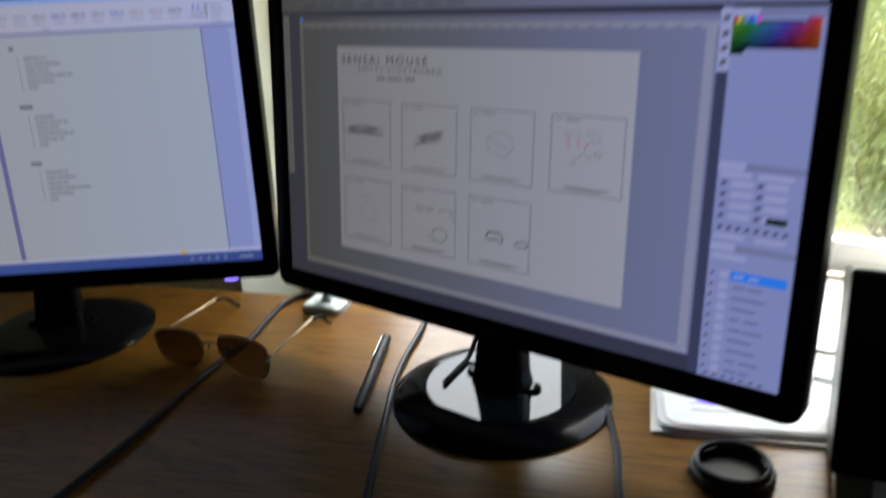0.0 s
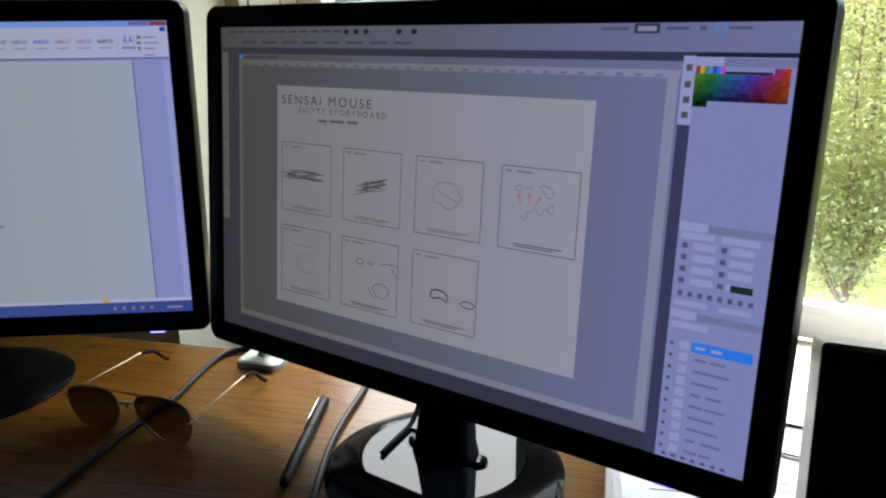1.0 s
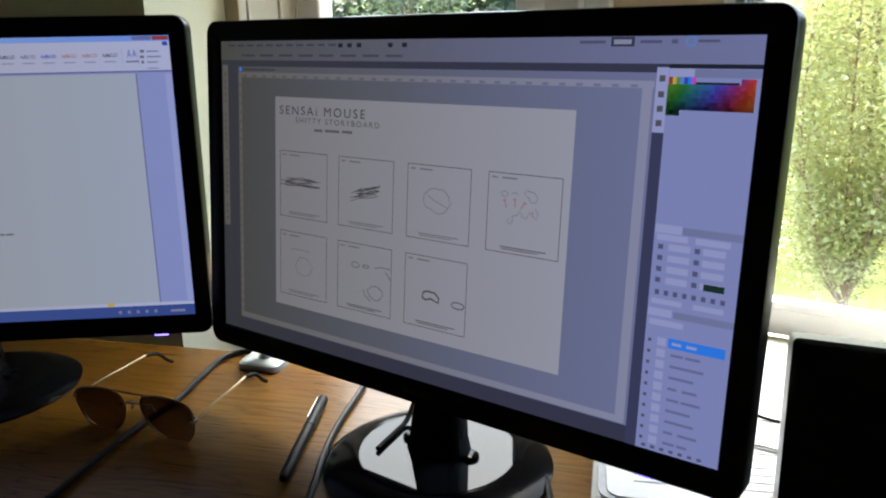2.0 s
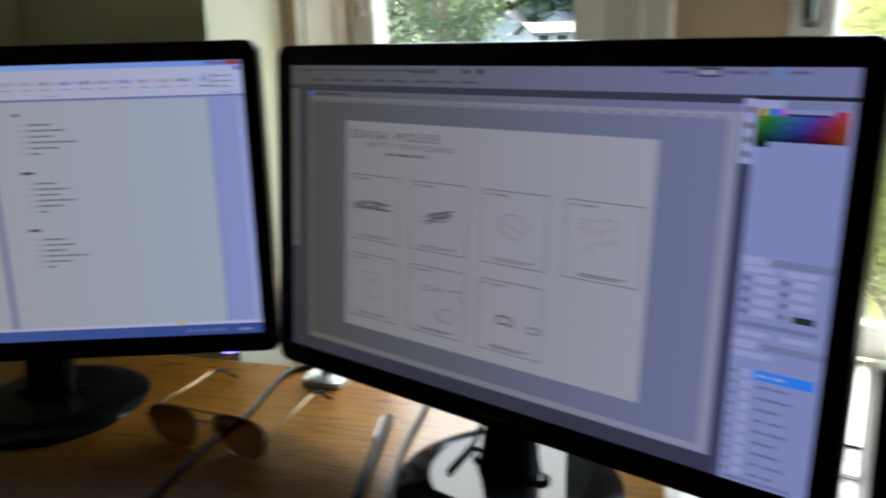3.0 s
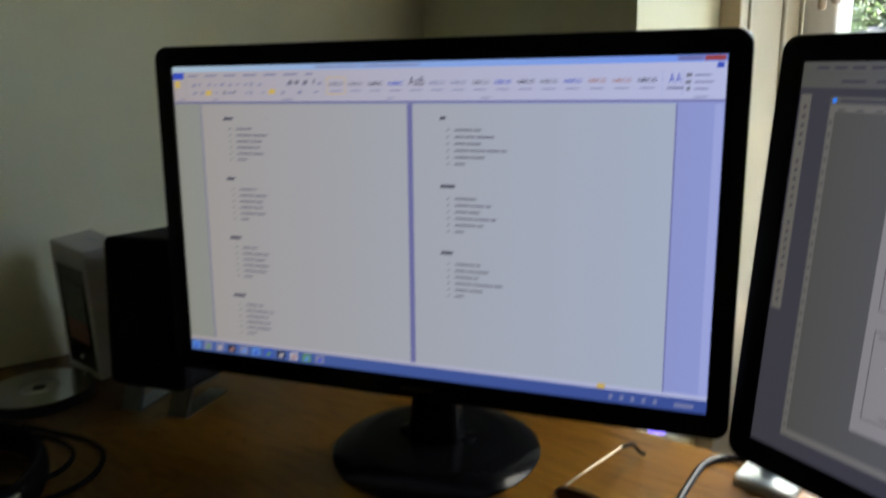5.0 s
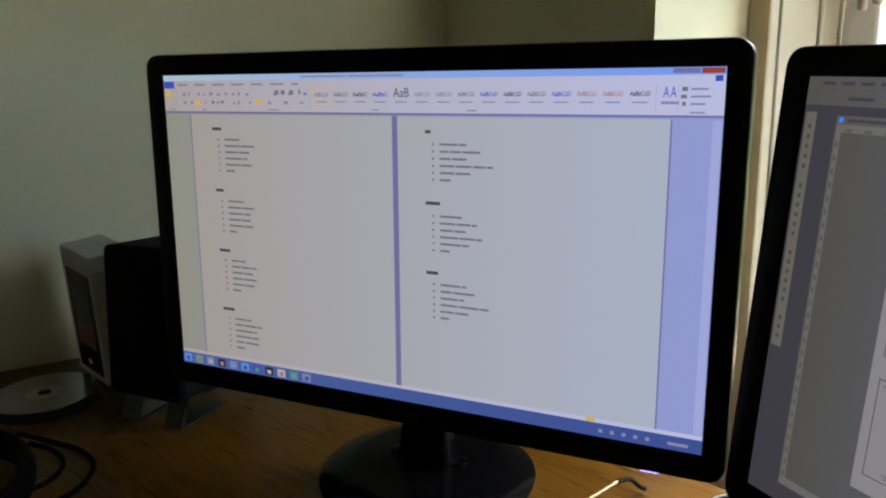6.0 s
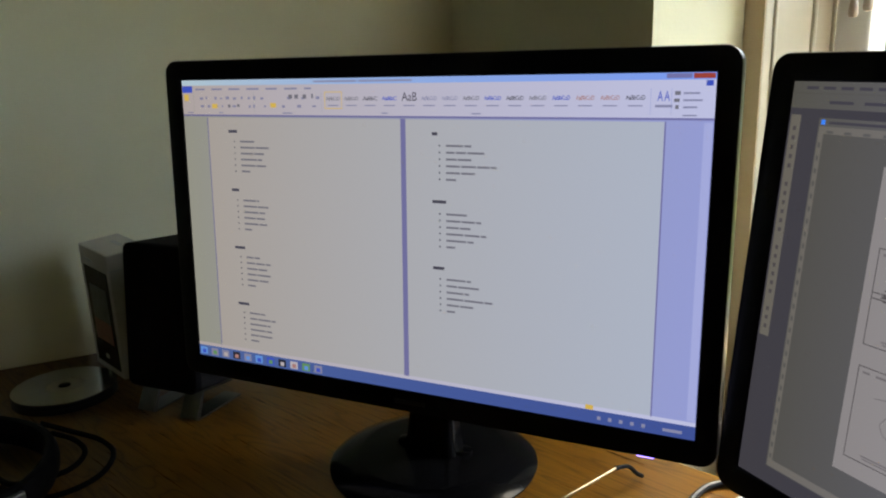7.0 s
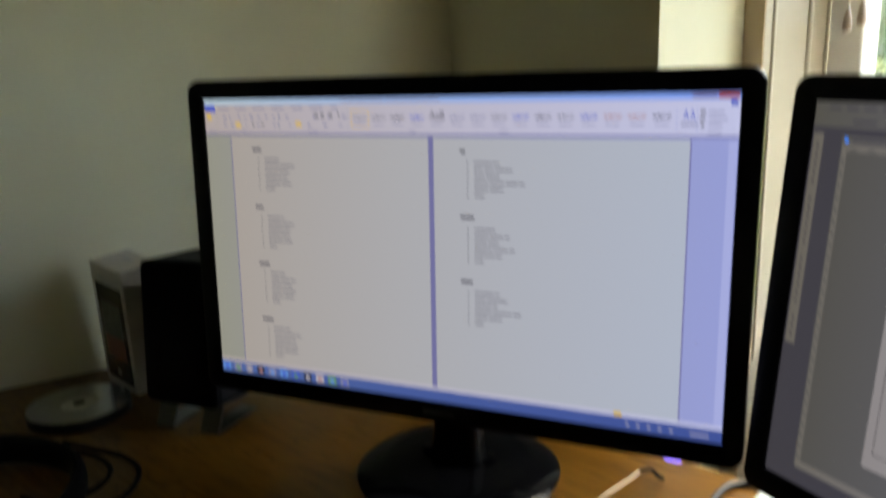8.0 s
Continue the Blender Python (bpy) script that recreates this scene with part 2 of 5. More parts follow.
def box(x0, x1, y0, y1, z0, z1, bevel=0.0, seg=2, bm=None):
    own = bmesh.new()
    bmesh.ops.create_cube(own, size=1.0)
    for v in own.verts:
        v.co = Vector(((x0 + x1) / 2 + v.co.x * (x1 - x0), (y0 + y1) / 2 + v.co.y * (y1 - y0), (z0 + z1) / 2 + v.co.z * (z1 - z0)))
    if bevel:
        bmesh.ops.bevel(own, geom=own.edges[:], offset=bevel, segments=seg, affect="EDGES", profile=0.5)
    if bm is None:
        return own
    return merge(bm, own)


def merge(bm, other, m=None):
    me = bpy.data.meshes.new("tmp")
    if m is not None:
        other.transform(m)
    other.to_mesh(me)
    other.free()
    bm.from_mesh(me)
    bpy.data.meshes.remove(me)
    return bm


def lathe(profile, n=48):
    """A turned form round z from (radius, height) pairs."""
    bm = bmesh.new()
    rings = []
    for r, z in profile:
        if r < 1e-6:
            rings.append([bm.verts.new((0, 0, z))])
        else:
            rings.append([bm.verts.new((r * math.cos(2 * math.pi * k / n), r * math.sin(2 * math.pi * k / n), z)) for k in range(n)])
    for a, b in zip(rings, rings[1:]):
        for k in range(n):
            quad = [a[k % len(a)], a[(k + 1) % len(a)], b[(k + 1) % len(b)], b[k % len(b)]]
            face = list(dict.fromkeys(quad))
            if len(face) > 2:
                bm.faces.new(face)
    return bm


def spline(points, steps=8):
    pts = [Vector(p) for p in points]
    ext = [pts[0] * 2 - pts[1], *pts, pts[-1] * 2 - pts[-2]]
    out = []
    for k in range(1, len(ext) - 2):
        a, b, c, d = ext[k - 1:k + 3]
        for s in range(steps):
            t = s / steps
            out.append(0.5 * (2 * b + (c - a) * t + (2 * a - 5 * b + 4 * c - d) * t * t + (3 * b - a - 3 * c + d) * t ** 3))
    out.append(pts[-1])
    return out


def tube(points, radius, sides=10, steps=8, bm=None, taper=None):
    bm = bm or bmesh.new()
    path = spline(points, steps) if steps > 1 else [Vector(p) for p in points]
    up, rings = Vector((0.13, 0.21, 0.97)), []
    for k, p in enumerate(path):
        way = (path[min(k + 1, len(path) - 1)] - path[max(k - 1, 0)]).normalized()
        side = way.cross(up)
        if side.length < 1e-4:
            side = way.cross(Vector((1, 0, 0)))
        side.normalize()
        top = side.cross(way).normalized()
        up = top
        r = radius * (taper(k / (len(path) - 1)) if taper else 1.0)
        rings.append([bm.verts.new(p + r * (math.cos(2 * math.pi * q / sides) * side + math.sin(2 * math.pi * q / sides) * top)) for q in range(sides)])
    for a, b in zip(rings, rings[1:]):
        for q in range(sides):
            bm.faces.new((a[q], a[(q + 1) % sides], b[(q + 1) % sides], b[q]))
    bm.faces.new(rings[0][::-1])
    bm.faces.new(rings[-1])
    return bm


def round_rect(x0, x1, y0, y1, r, n=6):
    pts = []
    for cx, cy, a0 in ((x1 - r, y1 - r, 0), (x0 + r, y1 - r, 90), (x0 + r, y0 + r, 180), (x1 - r, y0 + r, 270)):
        for k in range(n + 1):
            a = radians(a0 + 90 * k / n)
            pts.append((cx + r * math.cos(a), cy + r * math.sin(a)))
    return pts


def loops(rings, cap_first=False, cap_last=False, closed=True):
    """Bridges rings of equal length, each a list of points."""
    bm = bmesh.new()
    vs = [[bm.verts.new(p) for p in ring] for ring in rings]
    n = len(vs[0])
    for a, b in zip(vs, vs[1:]):
        for k in range(n if closed else n - 1):
            bm.faces.new((a[k], a[(k + 1) % n], b[(k + 1) % n], b[k]))
    if cap_first:
        bm.faces.new(vs[0][::-1])
    if cap_last:
        bm.faces.new(vs[-1])
    return bm


def prism(points, z0, z1, bevel=0.0):
    bm = loops([[(x, y, z0) for x, y in points], [(x, y, z1) for x, y in points]], True, True)
    if bevel:
        edges = [e for e in bm.edges if abs(e.verts[0].co.z - e.verts[1].co.z) < 1e-6 and e.verts[0].co.z > (z0 + z1) / 2]
        bmesh.ops.bevel(bm, geom=edges, offset=bevel, segments=3, affect="EDGES", profile=0.5)
    return bm


RM = pose(0, 0, 0, 0, 0, ROOM)     # room frame: x along the back wall, y out through it


def built(name, bm, material, label, category, kind="structure", m=RM, smooth=False):
    ob = mesh_ob(name, bm, material, smooth)
    ob.matrix_basis = m
    return tagged(ob, label, category, kind=kind)


# ---- the room ----
CORNER, REVEAL, FACE = -0.75, -0.275, 0.187      # along, along, out
GLASS_N, HEAD, BOARD = 0.47, 1.63, 0.765
END = 2.05
built("floor", box(-0.95, 3.4, -3.4, 0.56, -0.12, 0.0), CARPET, "brown carpet floor under the desk", "floor")
built("ceiling", box(-0.95, 3.4, -3.4, 0.56, 2.5, 2.6), CEIL, "unseen ceiling darkened to limit bounced light", "ceiling")
built("wall_left", box(-0.95, CORNER, -3.4, FACE, 0.0, 2.5), WALL, "pale green painted plaster wall", "wall")
built("wall_back", box(-0.95, REVEAL, FACE, 0.56, 0.0, 2.5), WALL, "pale green painted wall ending at a window recess", "wall")
built("wall_right", box(END, 3.4, FACE, 0.56, 0.0, 2.5), WALL, "pale painted wall beside the window", "wall")
built("wall_lintel", box(REVEAL, END, FACE, 0.56, HEAD, 2.5), WALL, "pale painted wall over the window recess", "wall")
built("wall_side", box(3.4, 3.6, -3.4, 0.56, 0.0, 2.5), WALL, "pale green painted side wall", "wall")
built("wall_rear", box(-0.95, 3.6, -3.6, -3.4, 0.0, 2.5), WALL, "pale green painted rear wall", "wall")
# the outer wall in the recess: below the windows, and the pier between them
W1 = (-0.245, 0.19)
W2 = (0.412, 1.85)
outer = bmesh.new()
box(REVEAL, END, 0.455, 0.56, 0.0, BOARD - 0.03, bm=outer)
box(W1[1] + 0.036, W2[0], 0.455, 0.56, BOARD - 0.03, HEAD, bm=outer)
box(W2[1], END, 0.455, 0.56, BOARD - 0.03, HEAD, bm=outer)
built("wall_window", outer, TAN, "tan painted pier between two windows", "wall")
board = box(0.02, END - 0.002, 0.205, 0.452, BOARD - 0.03, BOARD, 0.006)
built("window_sill", board, GLOSS_WHITE, "deep white gloss painted window board", "window sill")
# moulded lining on the left side of the recess
lining = thing("window_lining", RM, "white painted wooden window lining with moulded beads", "trim")
tagged(lining, kind="structure")
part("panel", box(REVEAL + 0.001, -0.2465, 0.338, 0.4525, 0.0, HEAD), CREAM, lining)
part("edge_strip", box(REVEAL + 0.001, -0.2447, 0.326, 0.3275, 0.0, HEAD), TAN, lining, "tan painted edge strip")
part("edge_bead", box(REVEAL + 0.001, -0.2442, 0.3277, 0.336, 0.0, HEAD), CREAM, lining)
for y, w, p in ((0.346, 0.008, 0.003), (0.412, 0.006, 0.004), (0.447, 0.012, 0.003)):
    part("bead", tube([(-0.2465, y, 0.76), (-0.2465, y, HEAD - 0.01)], p, 10, 1), CREAM, lining, smooth=True)
arch = thing("window_architrave", RM, "cream painted architrave beside the pier", "trim")
tagged(arch, kind="structure")
part("board", box(W1[1] + 0.002, W1[1] + 0.09, 0.436, 0.4535, BOARD + 0.001, HEAD - 0.002, 0.003), GLOSS_WHITE, arch)
part("bead", tube([(W1[1] + 0.05, 0.436, BOARD + 0.002), (W1[1] + 0.05, 0.436, HEAD - 0.01)], 0.007, 10, 1), GLOSS_WHITE, arch, smooth=True)


def window(name, x0, x1, z0, stile, rail, cols, label):
    w = tagged(thing(name, RM, label, "window"), kind="structure")
    y0, y1 = GLASS_N - 0.022, GLASS_N + 0.012
    for a, b in ((x0, x0 + stile), (x1 - stile, x1)):
        part("stile", box(a, b, y0, y1, z0, HEAD - 0.004, 0.004), UPVC, w)
    part("bottom_rail", box(x0 + stile, x1 - stile, y0, y1, z0, z0 + rail, 0.004), UPVC, w)
    part("top_rail", box(x0 + stile, x1 - stile, y0, y1, HEAD - 0.004 - rail, HEAD - 0.004, 0.004), UPVC, w)
    part("glazing_bead", box(x0 + stile, x1 - stile, y0 - 0.006, GLASS_N - 0.004, z0 + rail, z0 + rail + 0.008), UPVC, w)
    span = (x1 - x0 - 2 * stile) / cols
    for k in range(cols):
        a = x0 + stile + k * span
        pane = part("pane", box(a, a + span, GLASS_N, GLASS_N + 0.006, z0 + rail, HEAD - 0.004 - rail), PANE, w)
        pane.visible_shadow = False
        if k:
            part("mullion", box(a - 0.02, a + 0.02, y0, y1, z0 + rail, HEAD - 0.004 - rail), UPVC, w)
    return w


window("window_1", W1[0], W1[1], BOARD + 0.001, 0.047, 0.036, 1, "narrow white framed window over the desk")
win = window("window_2", W2[0], W2[1], BOARD + 0.001, 0.049, 0.036, 2, "wide white framed window facing the garden")
handle = box(W2[0] + 0.018, W2[0] + 0.03, 0.425, 0.437, 1.15, 1.22, 0.004)
box(W2[0] + 0.016, W2[0] + 0.032, 0.436, 0.449, 1.145, 1.185, 0.003, bm=handle)
part("handle", handle, SILVER, win, "grey metal window handle")

# ---- the desk ----
DESK, TURN = 0.75, -17.8
DM = pose(-0.02, 0.1315, 0, 0, 0, TURN)       # desk frame: x along the back edge, y towards the wall
wall_local = []
for n in (0.0, -1.6):
    p = DM.inverted() @ (RM @ Vector((CORNER + 0.006, n, 0)))
    wall_local.append(p)
(p0, p1) = wall_local


def on_wall(y):
    s = (y - p0.y) / (p1.y - p0.y)
    return p0.x + s * (p1.x - p0.x)


desk = thing("desk", DM, "oak veneered desk with a rounded edge standing by the window", "desk")
FRONT = -0.62
top = prism([(on_wall(0.0), 0.0), (on_wall(FRONT), FRONT), (0.95, FRONT), (0.95, 0.0)], DESK - 0.028, DESK, 0.003)
part("desktop", top, OAK, desk)
for x, y in ((-0.45, -0.06), (-0.45, FRONT + 0.06), (0.88, -0.06), (0.88, FRONT + 0.06)):
    part("leg", box(x - 0.025, x + 0.025, y - 0.025, y + 0.025, 0.0, DESK - 0.028, 0.003), OAK, desk)
part("rail", box(-0.42, 0.85, -0.075, -0.055, DESK - 0.12, DESK - 0.0285), OAK, desk)


# ---- monitors ----
def slab(rects, level):
    """Flat rectangles of a screen picture, each (u0, u1, v0, v1) as parts of the panel's width and height."""
    bm = bmesh.new()
    z = 0.00012 * level
    for u0, u1, v0, v1 in rects:
        bm.faces.new([bm.verts.new((u * SCREEN_W, v * SCREEN_H, z)) for u, v in ((u0, v0), (u1, v0), (u1, v1), (u0, v1))])
    return bm


def strokes(lines, width, level):
    """Thin drawn lines on the panel, each a list of (u, v)."""
    bm = bmesh.new()
    z = 0.00012 * level
    for line in lines:
        pts = [Vector((u * SCREEN_W, v * SCREEN_H, z)) for u, v in line]
        shut = (pts[0] - pts[-1]).length < 1e-6
        pairs = []
        for k, p in enumerate(pts):
            a = pts[k - 1] if k else (pts[-2] if shut else p)
            b = pts[k + 1] if k < len(pts) - 1 else (pts[1] if shut else p)
            d1, d2 = (p - a).normalized(), (b - p).normalized()
            d = d1 + d2 if (d1 + d2).length > 0.25 else d1 if d1.length > 0.5 else d2
            s = Vector((-d.y, d.x, 0)).normalized() * width / 2
            pairs.append((bm.verts.new(p - s), bm.verts.new(p + s)))
        for (a0, a1), (b0, b1) in zip(pairs, pairs[1:]):
            bm.faces.new((a0, b0, b1, a1))
    return bm


def words(text, u, v, height, wide, level, gap=1.32, bold=0.0):
    """Lettering from the built-in font, laid flat on the panel and fitted to a width."""
    cu = bpy.data.curves.new("lettering", "FONT")
    cu.body, cu.size, cu.space_character, cu.offset = text, 1.0, gap, bold
    ob = bpy.data.objects.new("lettering", cu)
    scene.collection.objects.link(ob)
    bpy.context.view_layer.update()
    me = bpy.data.meshes.new_from_object(ob.evaluated_get(bpy.context.evaluated_depsgraph_get()))
    bpy.data.objects.remove(ob)
    bm = bmesh.new()
    bm.from_mesh(me)
    bpy.data.meshes.remove(me)
    xs, ys = [q.co.x for q in bm.verts], [q.co.y for q in bm.verts]
    fx, fy = wide * SCREEN_W / (max(xs) - min(xs)), height * SCREEN_H / (max(ys) - min(ys))
    for q in bm.verts:
        q.co = Vector((u * SCREEN_W + (q.co.x - min(xs)) * fx, v * SCREEN_H + (q.co.y - min(ys)) * fy, 0.00012 * level))
    return bm


def monitor(base, yaw, corner, tilt, label, led_u, foot_mat):
    """base: middle of the foot; corner: the panel's lower left corner; returns the thing and its lit panel's empty part."""
    root = thing("monitor", pose(*base, 0, 0, yaw), label, "monitor", "monitors on the desk")
    inv = root.matrix_basis.inverted()
    t = radians(tilt)
    c = inv @ Vector(corner)
    hm = Matrix(((1, 0, 0, c.x), (0, math.sin(t), -math.cos(t), c.y), (0, math.cos(t), math.sin(t), c.z), (0, 0, 0, 1)))
    W, H = SCREEN_W, SCREEN_H
    side, over, under = 0.018, 0.0192, 0.0205

    def ring(grow, z, r):
        return [(x, y, z) for x, y in round_rect(-side - grow, W + side + grow, -under - grow, H + over + grow, r)]

    def hole(z, grow=0.0):
        return [(x, y, z) for x, y in round_rect(-grow, W + grow, -grow, H + grow, 0.0006)]

    bez = loops([hole(-0.002), hole(0.0015), hole(0.0025, 0.001), ring(-0.003, 0.0045, 0.011), ring(-0.0008, 0.0035, 0.0125), ring(0, 0.001, 0.013), ring(0, -0.016, 0.013)])
    part("bezel", bez, BLACK_GLOSS, root, "black gloss screen surround", True, hm)

    def back_ring(f, z, r):
        return [(W / 2 + (x - W / 2) * f, H / 2 + (y - H / 2) * f, z) for x, y in round_rect(-side, W + side, -under, H + over, r)]

    shell = loops([ring(0, -0.016, 0.013), ring(-0.002, -0.022, 0.012), back_ring(0.86, -0.036, 0.02), back_ring(0.55, -0.05, 0.03)], cap_last=True)
    part("back_cover", shell, BLACK_MATT, root, "black textured back cover", False, hm)
    part("brand_mark", box(W / 2 - 0.016, W / 2 + 0.016, -0.0125, -0.0085, 0.0030, 0.0042), surface("dim_grey_mark", (0.035, 0.035, 0.037), 0.4, metal=0.6), root, "dim grey badge", False, hm)
    part("power_light", box(led_u * W - 0.007, led_u * W + 0.007, -under - 0.0022, -under - 0.0004, -0.008, -0.001), BLUE_LED, root, "small glowing blue power light", False, hm)
    if foot_mat is BLACK_BASE:
        part("foot_plate", lathe([(0, 0.0152), (0.071, 0.0152), (0.0712, 0.012), (0, 0.012)], 72), foot_mat, root, "flat polished top of the foot")
    start = [(0, 0.0115), (0.0705, 0.0115)] if foot_mat is BLACK_BASE else [(0, 0.0148)]
    foot = lathe([*start, (0.0722, 0.0146), (0.075, 0.0142), (0.082, 0.0122), (0.091, 0.0094), (0.099, 0.0060), (0.1040, 0.0028), (0.103, 0.0), (0.0, 0.0)], 72)
    part("foot", foot, FOOT_SATIN, root, "round black foot", True)
    top_z = c.z + 0.01
    neck = loops([[(x, y, 0.0152) for x, y in round_rect(-0.029, 0.029, -0.016, 0.020, 0.012)],
                  [(x, y, 0.030) for x, y in round_rect(-0.026, 0.026, -0.013, 0.018, 0.010)],
                  [(x, y + 0.002, 0.06) for x, y in round_rect(-0.0235, 0.0235, -0.011, 0.017, 0.009)],
                  [(x, y + max(0.0, c.y + 0.03), top_z + 0.03) for x, y in round_rect(-0.0235, 0.0235, -0.010, 0.016, 0.009)]], True, True)
    part("neck", neck, FOOT_SATIN, root, "black plastic neck", True)
    for s in (-1, 1):
        boss = lathe([(0, 0.0040), (0.0062, 0.0040), (0.0086, 0.0030), (0.0092, 0.0), (0, 0)], 24)
        part("boss", boss, FOOT_SATIN, root, "round hinge cap", True, pose(s * 0.0315, 0.004, 0.0150))
    return root, hm


YB, TB = -40.16, 5.5
mon_a, hm_a = monitor((-0.2546, 0.042, DESK), 0.0, (-SCREEN_W, 0.0, 0.8442), 2.8, "black widescreen monitor showing a white two-page text document", 0.925, FOOT_SATIN)
mon_b, hm_b = monitor((0.244, -0.170, DESK), YB, (0.0343, -0.0164, 0.8383), TB, "black widescreen monitor showing a drawing program with sketch boxes", 0.90, BLACK_BASE)

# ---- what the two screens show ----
# left-end factors that paint the viewing-angle fade into the screen colours
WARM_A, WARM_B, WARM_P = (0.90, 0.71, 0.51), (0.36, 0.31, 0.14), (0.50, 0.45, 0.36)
A_PAGE = lit("screen_page_white", srgb(157, 168, 189), WARM_A)
A_BACK = lit("screen_blue_grey", srgb(134, 144, 200), (0.98, 0.86, 0.36))
A_RIB = lit("screen_ribbon_lilac", srgb(172, 178, 214), (0.82, 0.68, 0.46))
A_TITLE = lit("screen_title_blue", srgb(108, 142, 226), (2.3, 1.7, 0.72))
A_TASK = lit("screen_taskbar_blue", srgb(56, 75, 142), (1.5, 1.5, 1.05))
A_SPLIT = lit("screen_page_gap", srgb(104, 106, 158), (0.85, 0.8, 0.7))
A_TEXT = lit("screen_text_grey", srgb(104, 106, 122), (0.95, 0.9, 0.82))
A_RUST = lit("screen_text_rust", srgb(150, 112, 112))
A_BOLD = lit("screen_heading_dark", srgb(66, 66, 80))
A_FAINT = lit("screen_text_faint", srgb(122, 126, 160), (0.9, 0.85, 0.78))
RED = lit("screen_red", srgb(142, 60, 52))
YELLOW = lit("screen_yellow", srgb(190, 162, 78))
BLUE = lit("screen_blue", srgb(52, 74, 176))
GREEN = lit("screen_green", srgb(86, 130, 84))
DARK = lit("screen_dark", srgb(34, 36, 48))
TEAL = lit("screen_teal", srgb(84, 130, 200))

panel_a = part("screen", slab([(0, 1, 0, 1)], 0), A_BACK, mon_a, "lit screen with a white text document", m=hm_a)


def on_a(name, bm, material, label=""):
    return part(name, bm, material, panel_a, label)


def each_a(name, rects, level, material):
    for q in rects:
        on_a(name, slab([q], level), material)


on_a("title_bar", slab([(0, 1, 0.982, 1.0)], 1), A_TITLE)
on_a("ribbon", slab([(0, 1, 0.884, 0.982)], 1), A_RIB)
on_a("ribbon_line", slab([(0, 1, 0.878, 0.884)], 1), A_SPLIT)
on_a("page", slab([(0.061, 0.487, 0.050, 0.874)], 1), A_PAGE)
on_a("page", slab([(0.496, 0.930, 0.050, 0.874)], 1), A_PAGE)
each_a("page_edge", [(0.4865, 0.4965, 0.050, 0.876), (0.930, 0.9325, 0.050, 0.874), (0.059, 0.061, 0.05, 0.874)], 2, A_SPLIT)
on_a("status_bar", slab([(0, 1, 0.040, 0.052)], 2), A_RIB)
on_a("taskbar", slab([(0, 1, 0.0, 0.040)], 2), A_TASK)
on_a("close_button", slab([(0.968, 0.998, 0.985, 0.998)], 3), RED)
each_a("window_button", [(0.93, 0.966, 0.986, 0.998)], 3, A_SPLIT)
on_a("file_tab", slab([(0.001, 0.026, 0.958, 0.980)], 3), BLUE)
on_a("help_button", slab([(0.986, 0.996, 0.966, 0.980)], 3), BLUE)
each_a("title_text", [(0.31, 0.40, 0.988, 0.993), (0.405, 0.51, 0.988, 0.993)], 3, A_FAINT)
rnd = random.Random(5)
tabs, u = [], 0.034
for k in range(7):
    w = rnd.uniform(0.014, 0.030)
    tabs.append((u, u + w, 0.966, 0.972))
    u += w + 0.016
each_a("ribbon_tab", tabs, 3, A_FAINT)
icons = []
for v in (0.909, 0.935):
    u = 0.030
    while u < 0.322:
        w = rnd.uniform(0.003, 0.009)
        if rnd.random() < 0.72:
            icons.append((u, u + w, v + rnd.uniform(-0.002, 0.001), v + rnd.uniform(0.006, 0.010)))
        u += w + rnd.uniform(0.005, 0.012)
each_a("ribbon_icon", icons, 3, A_FAINT)
each_a("ribbon_icon", [(0.255, 0.263, 0.937, 0.950), (0.268, 0.276, 0.937, 0.950), (0.286, 0.294, 0.937, 0.950), (0.305, 0.309, 0.938, 0.952), (0.113, 0.119, 0.908, 0.918), (0.135, 0.141, 0.910, 0.919)], 4, A_TEXT)
each_a("ribbon_icon", [(0.074, 0.087, 0.905, 0.920), (0.213, 0.226, 0.908, 0.923), (0.005, 0.016, 0.93, 0.952)], 4, YELLOW)
on_a("chosen_style", slab([(0.333, 0.370, 0.9045, 0.907), (0.333, 0.370, 0.956, 0.9585), (0.333, 0.3345, 0.907, 0.956), (0.3685, 0.370, 0.907, 0.956)], 4), YELLOW)
names, tiny = [], []
for k in range(15):
    c = 0.351 + 0.0382 * k
    tiny.append((c - 0.011, c + 0.011, 0.9135, 0.9170))
    if k != 4:
        on_a("style_sample", words("AaBbC" if k in (2, 3) else "AaBbCcD", c - 0.0145, 0.931, 0.0120, 0.029, 3, 0.92, 0.014), BLUE if k in (3, 8, 11) else A_RUST if k in (12, 13) else A_FAINT if k in (5, 6) else A_BOLD if k in (2, 9, 14) else A_TEXT)
each_a("style_name", tiny + [(0.915, 0.94, 0.911, 0.918), (0.955, 0.978, 0.945, 0.950), (0.955, 0.982, 0.927, 0.932), (0.955, 0.975, 0.909, 0.914), (0.45, 0.462, 0.89, 0.894), (0.62, 0.636, 0.89, 0.894)], 3, A_FAINT)
on_a("style_sample_letters", words("AaB", 0.490, 0.929, 0.026, 0.029, 4, 1.0), A_BOLD)
on_a("style_icon_letters", words("AA", 0.918, 0.928, 0.026, 0.018, 4), BLUE)
each_a("find_icon", [(0.943, 0.951, 0.943, 0.953), (0.942, 0.950, 0.925, 0.934), (0.944, 0.949, 0.907, 0.917)], 4, A_TEXT)
each_a("ribbon_divider", [(0.0285, 0.0292, 0.892, 0.960), (0.175, 0.1757, 0.892, 0.960), (0.326, 0.3267, 0.892, 0.960), (0.908, 0.9087, 0.892, 0.960), (0.938, 0.9387, 0.892, 0.960)], 3, A_BACK)
